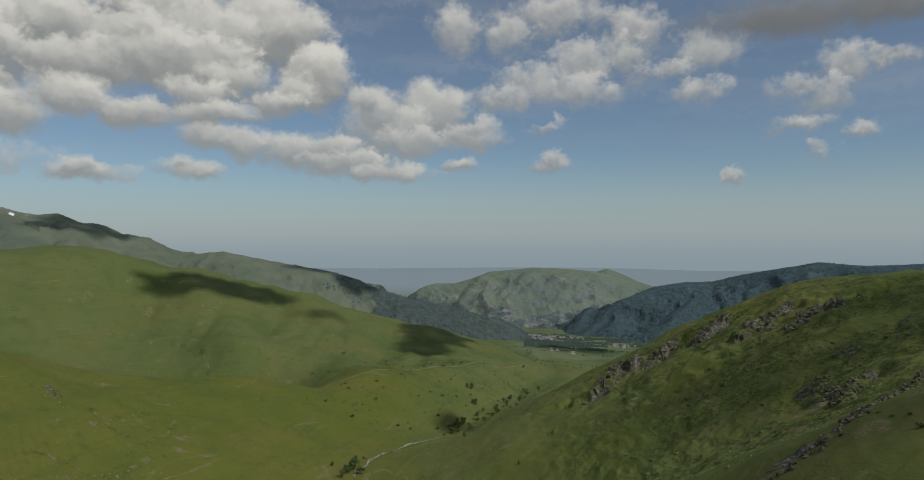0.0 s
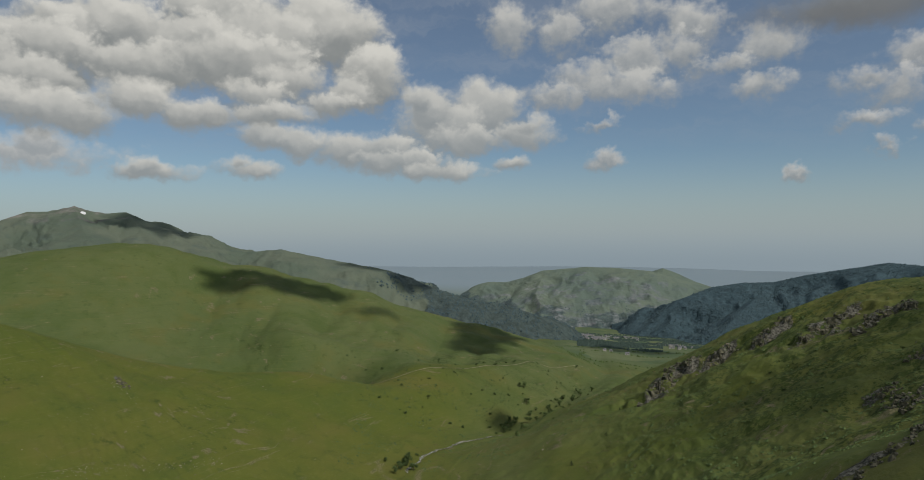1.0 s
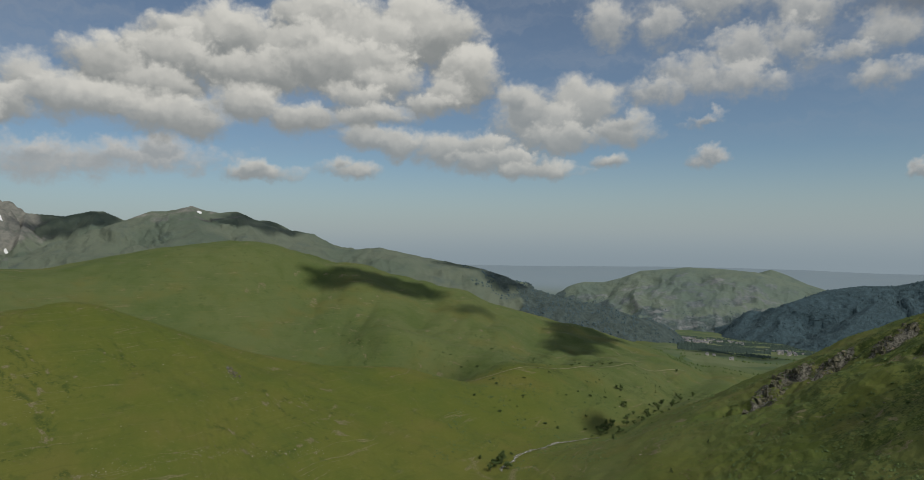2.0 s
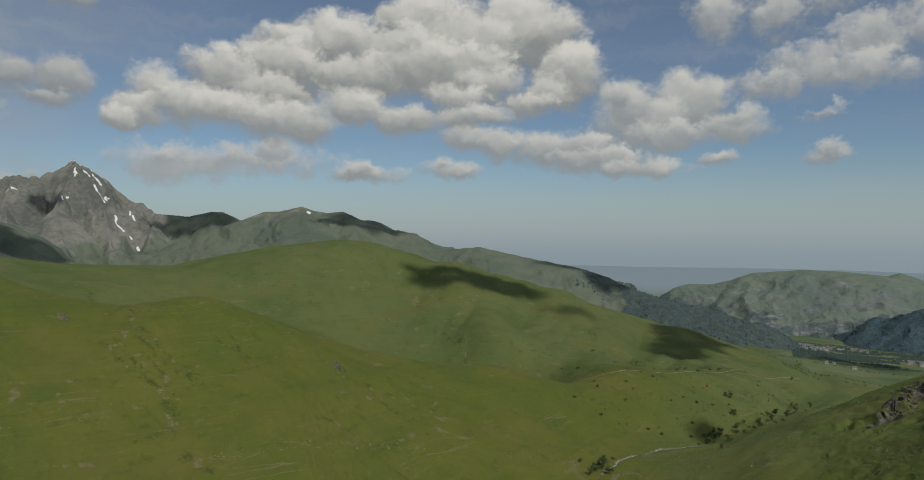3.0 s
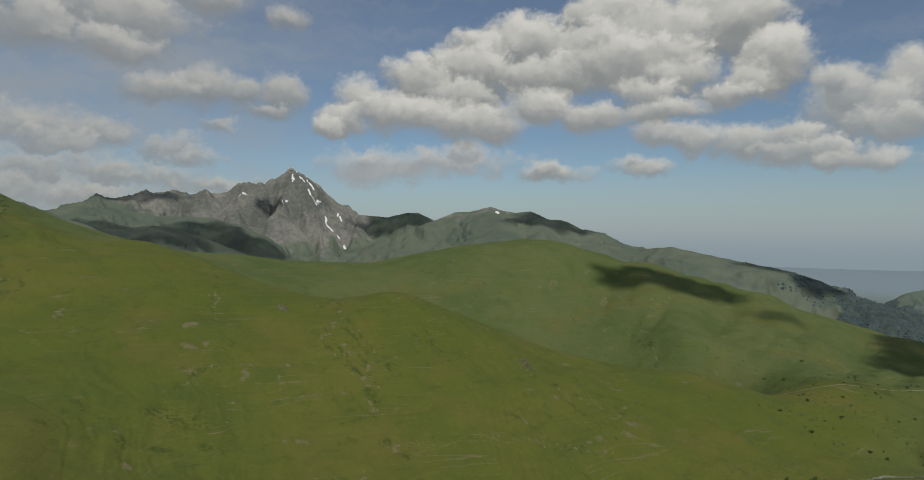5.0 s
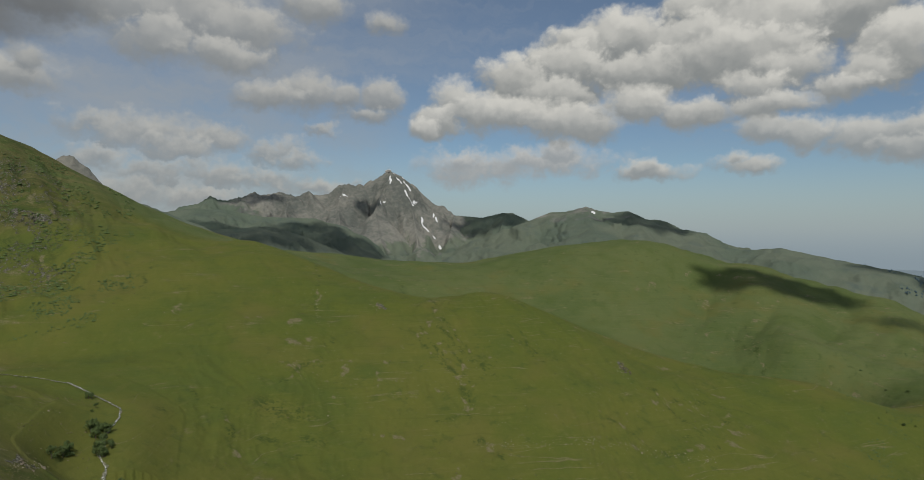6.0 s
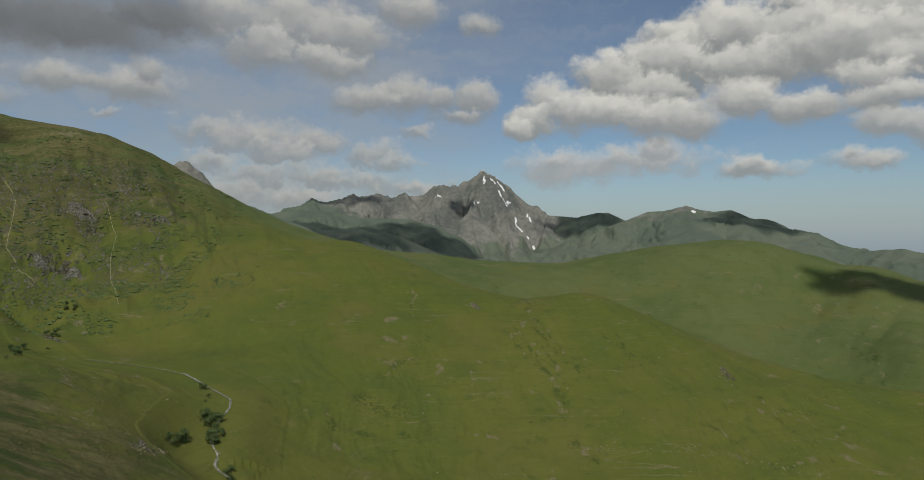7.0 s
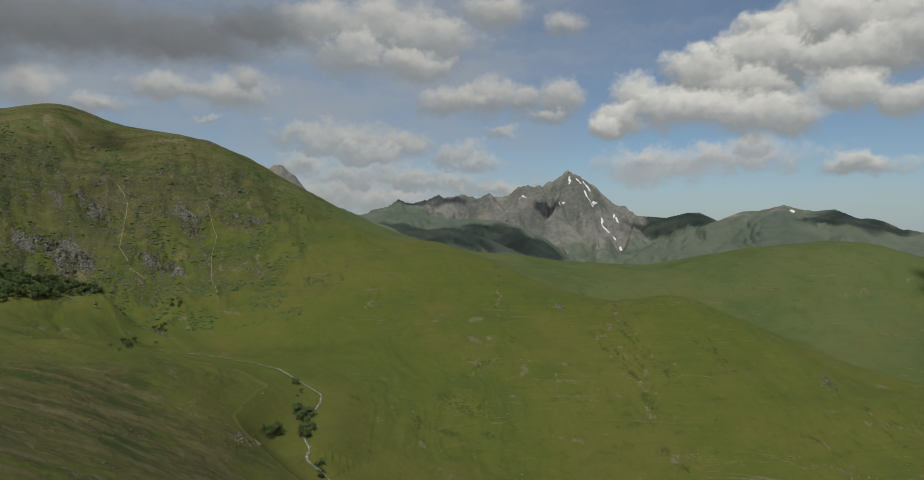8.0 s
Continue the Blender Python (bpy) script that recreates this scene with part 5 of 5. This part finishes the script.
for az0, el0, wide_, count, size in [(72.3, -14.6, 0.25, 9, 1.35), (72.2, -16.0, 0.25, 9, 1.45), (72.8, -12.6, 0.35, 5, 0.9), (74.7, -15.9, 0.3, 7, 1.2), (85.4, -8.3, 0.5, 9, 1.1), (83.0, -7.3, 0.4, 7, 1.0), (81.7, -5.4, 0.3, 5, 0.9),
                                      (9.2, -18.7, 0.7, 12, 1.2), (-0.1, -15.8, 0.5, 8, 1.2), (70.9, -18.6, 0.4, 6, 0.8)]:
    for k in range(count):       # thickets by the water
        plant(TREES if k % 3 else BUSHES, spot(az0 + rng.gauss(0, wide_), el0 + rng.gauss(0, 0.35)), size * rng.uniform(0.7, 1.2), rng)
for k in range(46):      # shrubs of the rocky hill
    c = spot(rng.uniform(-34, -12), rng.uniform(-13.5, -6.5))
    plant(BUSHES, c, rng.uniform(0.5, 1.2), rng)


# ------------------------------------------------------------------ rocks and stones
def boulder(seed):
    bm = lumpy((1.0, 0.8, 0.7), 2, 1.5, 0.75, seed)
    for f in bm.faces:
        f.smooth = False
    ob = part("rock", bm, STONE)
    return tagged(ob, "grey-brown weathered rock in the grass", "rock", "rocks of the outcrops")


ROCKS = [boulder(k) for k in (31, 32, 33, 34, 35)]
placed = 0
for n, (line, half, power) in enumerate(OUTCROPS):
    pts = spread(line, 12 if half > 8 else 4)
    for k in range(min(34, int(len(pts) * 2.5) + 3)):
        v = rng.choice(pts)
        x, y = v.x + rng.gauss(0, half * 0.5), v.y + rng.gauss(0, half * 0.5)
        size = rng.choice((0.7, 1.0, 1.4, 2.2, 3.0)) * (0.7 + 0.3 * power) * (0.42 if half < 12 else 0.6)
        m = Matrix.Translation((x, y, height(x, y) + 0.1 * size)) @ Euler((rng.uniform(-0.4, 0.4), rng.uniform(-0.4, 0.4), rng.uniform(0, 6.28))).to_matrix().to_4x4()
        proto = ROCKS[placed % 5]
        if placed < 5:
            ob = proto
            ob.matrix_world = m
        else:
            ob = copy_thing(proto, m)
        ob.scale = Vector((size, size * rng.uniform(0.8, 1.3), size * rng.uniform(0.6, 1.1)))
        placed += 1


def block(seed):
    """A split block of bedrock, about one metre, narrower at its top."""
    rng = random.Random(seed)
    bm = bmesh.new()
    bmesh.ops.create_cube(bm, size=1)
    bmesh.ops.subdivide_edges(bm, edges=list(bm.edges), cuts=1, use_grid_fill=True)
    for q in bm.verts:
        q.co.xy *= 0.74 if q.co.z > 0.3 else (0.95 if q.co.z > -0.3 else 1.08)
        q.co += Vector((rng.uniform(-1, 1), rng.uniform(-1, 1), rng.uniform(-1, 1))) * 0.13
    me = bpy.data.meshes.new("block")
    bm.to_mesh(me)
    bm.free()
    me.materials.append(CRAG)
    return me


BLOCKS = [block(k) for k in range(71, 78)]


def crag(line, half, seed):
    """Bare bedrock standing out of the slope: tilted blocks with clefts between them."""
    rng = random.Random(seed)
    size = 0.40 * half
    root = new("rock_outcrop")
    base = line[len(line) // 2]
    root.matrix_world = Matrix.Translation((base.x, base.y, height(base.x, base.y)))
    home = root.matrix_world.inverted()
    for v in spread(line, 0.7 * size):
        for _ in range(2):
            x, y = v.x + rng.gauss(0, 0.40 * half), v.y + rng.gauss(0, 0.40 * half)
            e = 0.6 * size
            down = math.atan2(height(x, y - e) - height(x, y + e), height(x - e, y) - height(x + e, y))
            w, d, h = size * rng.uniform(0.3, 1.3), size * rng.uniform(0.4, 1.0), size * rng.uniform(0.35, 1.35)
            tilt = Euler((rng.uniform(-0.2, 0.2), rng.uniform(-0.3, 0.1), down + rng.uniform(-0.6, 0.6))).to_matrix().to_4x4()
            ob = new("block", rng.choice(BLOCKS))
            ob.parent = root
            ob.matrix_local = home @ Matrix.Translation((x, y, height(x, y) - 0.22 * h)) @ tilt @ Matrix.Diagonal((d, w, h, 1))
    return tagged(root, "craggy grey-brown bedrock breaking through the grassy slope", "rock outcrop", "rocks of the outcrops")


for n, (line, half, power) in enumerate(OUTCROPS):
    if power >= 0.7:
        crag(line, half, 700 + n)


def scatter(name, label, category, mat, centres, sizes, shape, seed):
    """Many small alike pieces as one mesh: shape gives (corners, triangles) of a unit piece."""
    rs = np.random.RandomState(seed)
    base, tris = shape
    n, k = len(centres), len(base)
    turn = rs.uniform(0, 2 * np.pi, n)
    c, s_ = np.cos(turn)[:, None], np.sin(turn)[:, None]
    jit = base[None] * rs.uniform(0.75, 1.25, (n, k, 3)) * sizes[:, None, :]
    v = np.stack([jit[..., 0] * c - jit[..., 1] * s_, jit[..., 0] * s_ + jit[..., 1] * c, jit[..., 2]], -1) + centres[:, None, :]
    f = tris[None] + (np.arange(n) * k)[:, None, None]
    ob = new(name, grid_mesh(name, v.reshape(-1, 3), f.reshape(-1, 3), mat, False))
    return tagged(ob, label, category, kind="stuff")


OCTA = (np.array([(1, 0, 0), (0, 1, 0), (-1, 0, 0), (0, -1, 0), (0, 0, 0.8), (0, 0, -0.5)], float), np.array([(0, 1, 4), (1, 2, 4), (2, 3, 4), (3, 0, 4), (1, 0, 5), (2, 1, 5), (3, 2, 5), (0, 3, 5)]))

rs = np.random.RandomState(3)
az, d = np.radians(rs.uniform(-4, 92, 5200)), rs.uniform(430, 1250, 5200)
x, y = -np.sin(az) * d, np.cos(az) * d
z, rock_, s_ = detailed(x, y)
keep = (fbm(x, y, 60, 3, 91) + 0.5 * fbm(x, y, 300, 2, 95) > 0.12) & (s_ > 8)
x, y, z = x[keep], y[keep], z[keep]
size = rs.gamma(2.0, 0.13, len(x)) + 0.10
scatter("stones", "pale stones strewn over the grass", "stones", PALE_STONE, np.stack([x, y, z], -1), np.stack([size, size * 0.8, size * 0.7], -1), OCTA, 4)


# ------------------------------------------------------------------ woods
def woods(name, label, rule, az_range, d_range, count, tall, seed, base=None, mat=None):
    """A far wood as one mesh of small crowns standing on the slope of base."""
    mat = mat or HAZY_WOODS
    rs = np.random.RandomState(seed)
    if base is None:
        az, d = rs.uniform(*az_range, count), rs.uniform(*d_range, count)
        a = np.radians(az)
        x, y = -np.sin(a) * d, np.cos(a) * d
        z = np.array([height(u, v) for u, v in zip(x, y)])
    else:
        me = bpy.data.objects[base].data
        co = np.empty(len(me.vertices) * 3, np.float32)
        me.vertices.foreach_get("co", co)
        co = co.reshape(-1, 3)[rs.choice(len(co) // 3, count, replace=len(co) // 3 < count)].astype(float)
        x, y, z = co[:, 0] + rs.uniform(-5, 5, count), co[:, 1] + rs.uniform(-5, 5, count), co[:, 2]
        z = z - 1.0
    keep = rule(x, y, z, np.degrees(np.arctan2(-x, y)))
    x, y, z = x[keep], y[keep], z[keep]
    h = rs.uniform(0.6, 1.25, len(x)) * tall
    return scatter(name, label, "forest", mat, np.stack([x, y, z], -1), np.stack([h * 0.55, h * 0.55, h * 0.9], -1), OCTA, seed)


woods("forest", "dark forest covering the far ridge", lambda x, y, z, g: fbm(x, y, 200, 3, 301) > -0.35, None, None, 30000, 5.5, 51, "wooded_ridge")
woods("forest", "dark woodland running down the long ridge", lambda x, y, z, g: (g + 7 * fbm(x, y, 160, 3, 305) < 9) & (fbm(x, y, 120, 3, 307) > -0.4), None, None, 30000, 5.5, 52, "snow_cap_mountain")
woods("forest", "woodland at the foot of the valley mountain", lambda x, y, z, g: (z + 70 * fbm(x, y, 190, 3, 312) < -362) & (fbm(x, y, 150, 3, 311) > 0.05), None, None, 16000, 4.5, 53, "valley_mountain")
woods("forest", "garden trees and woods round the village", lambda x, y, z, g: fbm(x, y, 90, 3, 317) > -0.05, (-15, -3.2), (2240, 2760), 5200, 5.5, 56, None, VALE_WOODS)
woods("forest", "dark wooded knoll beside the village", lambda x, y, z, g: fbm(x, y, 140, 3, 315) > -0.3, (-12.0, -5.2), (1950, 2230), 2600, 6, 54, None, VALE_WOODS)
woods("forest", "hedges and tree rows between the valley meadows", lambda x, y, z, g: np.abs(fbm(x, y, 170, 2, 319)) < 0.05, (-14, -3), (1450, 1950), 2600, 5, 55, None, LEAF)


# ------------------------------------------------------------------ village in the valley
def box(bm, size, at):
    m = Matrix.Translation(at) @ Matrix.Diagonal((*size, 1))
    return bmesh.ops.create_cube(bm, size=1, matrix=m)["verts"]


def house(seed):
    rng = random.Random(seed)
    wide, deep, tall, rise = rng.uniform(9, 14), rng.uniform(7, 9), rng.uniform(5, 6.5), rng.uniform(2.5, 3.5)
    root = new("house")
    bm = bmesh.new()
    box(bm, (wide, deep, tall + 4), (0, 0, tall / 2 - 2))
    for sx in (-1, 1):
        a = [bm.verts.new(p) for p in ((sx * wide / 2, -deep / 2, tall), (sx * wide / 2, deep / 2, tall), (sx * wide / 2, 0, tall + rise))]
        bm.faces.new(a)
    part("wall", bm, WALL, root)
    bm = bmesh.new()
    w, d = wide / 2 + 0.5, deep / 2 + 0.6
    for sy in (-1, 1):
        low = [bm.verts.new(p) for p in ((-w, sy * d, tall - 0.3), (w, sy * d, tall - 0.3), (w, 0, tall + rise + 0.15), (-w, 0, tall + rise + 0.15))]
        top = [bm.verts.new(v.co + Vector((0, 0, 0.3))) for v in low]
        bm.faces.new(top), bm.faces.new(low)
        for k in range(4):
            bm.faces.new((low[k], low[(k + 1) % 4], top[(k + 1) % 4], top[k]))
    roof = part("roof", bm, SLATE, root)
    bm = bmesh.new()
    box(bm, (0.9, 0.9, 2.2), (wide * 0.25, 0, tall + rise + 0.6))
    part("chimney", bm, WALL, roof)
    for sx in (-0.28, 0.0, 0.28):
        for storey in (0.27, 0.68):
            bm = bmesh.new()
            box(bm, (1.1, 0.12, 1.5), (sx * wide, -deep / 2 - 0.02, storey * tall + 0.3))
            part("window", bm, PANE, root)
    return tagged(root, "cream rendered village house with a slate roof", "house", "houses of the village")


PANE, _net, _p = material("dark_pane")
finish(PANE, _net, _net.mix(_net.noise(_p, 0.5), (0.02, 0.022, 0.025), (0.04, 0.045, 0.05)), 0.15, spec=0.5)
HOUSES = [house(k) for k in (61, 62, 63)]
rng = random.Random(8)
spots = [(rng.gauss(-6.0, 1.1), rng.uniform(2330, 2560)) for _ in range(62)] + [(rng.gauss(-13.2, 0.7), rng.uniform(2150, 2350)) for _ in range(16)] + [(rng.gauss(-8.6, 0.8), rng.uniform(2420, 2600)) for _ in range(14)] + [(-7.4, 1800), (-7.9, 1815), (-9.2, 1760)]
for k, (az, d) in enumerate(spots):
    p = polar(az, d, 0)
    m = Matrix.Translation((p.x, p.y, height(p.x, p.y))) @ Matrix.Rotation(rng.uniform(-0.6, 0.6), 4, "Z")
    if k < 3:
        ob = HOUSES[k]
        ob.matrix_world = m
    else:
        ob = copy_thing(HOUSES[k % 3], m)
    ob.scale = (rng.uniform(0.5, 0.85),) * 3


# ------------------------------------------------------------------ observatory on the summit
def observatory(at):
    root = new("observatory")
    root.matrix_world = Matrix.Translation(at)
    bm = bmesh.new()
    box(bm, (26, 12, 14), (0, 0, 0)), box(bm, (16, 10, 9), (-20, 2, -3)), box(bm, (9, 9, 8), (16, 0, 1))
    part("building", bm, WALL, root)
    for x, r, z in ((-22, 4.5, 2), (-8, 3.5, 7.5), (16, 4.0, 5.5)):
        bm = bmesh.new()
        bmesh.ops.create_uvsphere(bm, u_segments=16, v_segments=10, radius=r, matrix=Matrix.Translation((x, 0, z)))
        part("dome", bm, STEEL, root, "pale round telescope dome")
    mast = part("antenna_mast", stem([(6, 0, 5), (6, 0, 20), (6, 0, 34)], [1.6, 1.0, 0.35], 8), STEEL, root, "tall slender antenna mast")
    return tagged(root, "pale stone observatory with domes and a mast on the summit", "observatory")


observatory(B(50.45, 5.0, 4296) + Vector((0, 0, 3)))


# ------------------------------------------------------------------ low shrubs and tufts on the rough slopes
def shrubs(label, az_range, d_range, count, size, patch, seed, mat):
    rs = np.random.RandomState(seed)
    az, d = np.radians(rs.uniform(*az_range, count)), rs.uniform(*d_range, count)
    x, y = -np.sin(az) * d, np.cos(az) * d
    z, rock, wet = detailed(x, y)
    keep = (fbm(x, y, patch, 4, seed + 3, 0.6) + 0.35 * rock > 0.16) & (wet > 6)
    x, y, z = x[keep], y[keep], z[keep]
    h = size * rs.gamma(3.0, 0.33, len(x))
    scatter("shrubs", label, "shrubs", mat, np.stack([x, y, z], -1), np.stack([h, h * 0.9, h * 0.75], -1), OCTA, seed)


shrubs("low dark heath shrubs between the rocks", (-36, -9), (300, 860), 30000, 0.62, 30, 401, LEAF)
shrubs("low juniper shrubs on the rocky mountainside", (70, 96), (760, 1180), 34000, 1.05, 46, 402, LEAF)
shrubs("scattered low shrubs on the valley side", (-8, 15), (640, 1180), 15000, 0.75, 44, 403, LEAF)
shrubs("tufts of rough grass above the gorge", (-14, 9), (430, 800), 9000, 0.5, 30, 406, TUFT)
shrubs("tufts of rough grass on the pasture", (14, 92), (430, 1000), 9000, 0.42, 34, 404, TUFT)
shrubs("heather tufts on the near slope", (72, 97), (250, 560), 9000, 0.36, 26, 405, TUFT)


# pale stones along the lip of the bench and by the scars
def stone_line(places, count, spread_, seed):
    rs = np.random.RandomState(seed)
    pts = spread(land_spots(*places), 2.0)
    pick = [pts[k] for k in rs.randint(0, len(pts), count)]
    x = np.array([v.x for v in pick]) + rs.normal(0, spread_, count)
    y = np.array([v.y for v in pick]) + rs.normal(0, spread_, count)
    z = detailed(x, y)[0]
    h = rs.gamma(2.5, 0.13, count) + 0.10
    scatter("stones", "pale stones lying in a line on the grass", "stones", PALE_STONE, np.stack([x, y, z], -1), np.stack([h, h * 0.8, h * 0.6], -1), OCTA, seed)


stone_line(((43.0, -17.3), (38.5, -17.3), (34.0, -17.2), (29.0, -17.0), (24.0, -17.4)), 240, 3.0, 501)
stone_line(((56.4, -4.6), (56.3, -6.2), (56.2, -7.4)), 70, 1.6, 502)
# these stones stand in for the sheep at this bearing
stone_line(((51.9, -6.0), (51.0, -6.2)), 40, 3.0, 503)
stone_line(((66.8, -7.0), (65.8, -7.6)), 30, 3.0, 504)
stone_line(((31.6, -10.6), (30.4, -12.2)), 60, 4.0, 505)
stone_line(((76.0, -16.2), (78.0, -15.8)), 50, 2.0, 506)
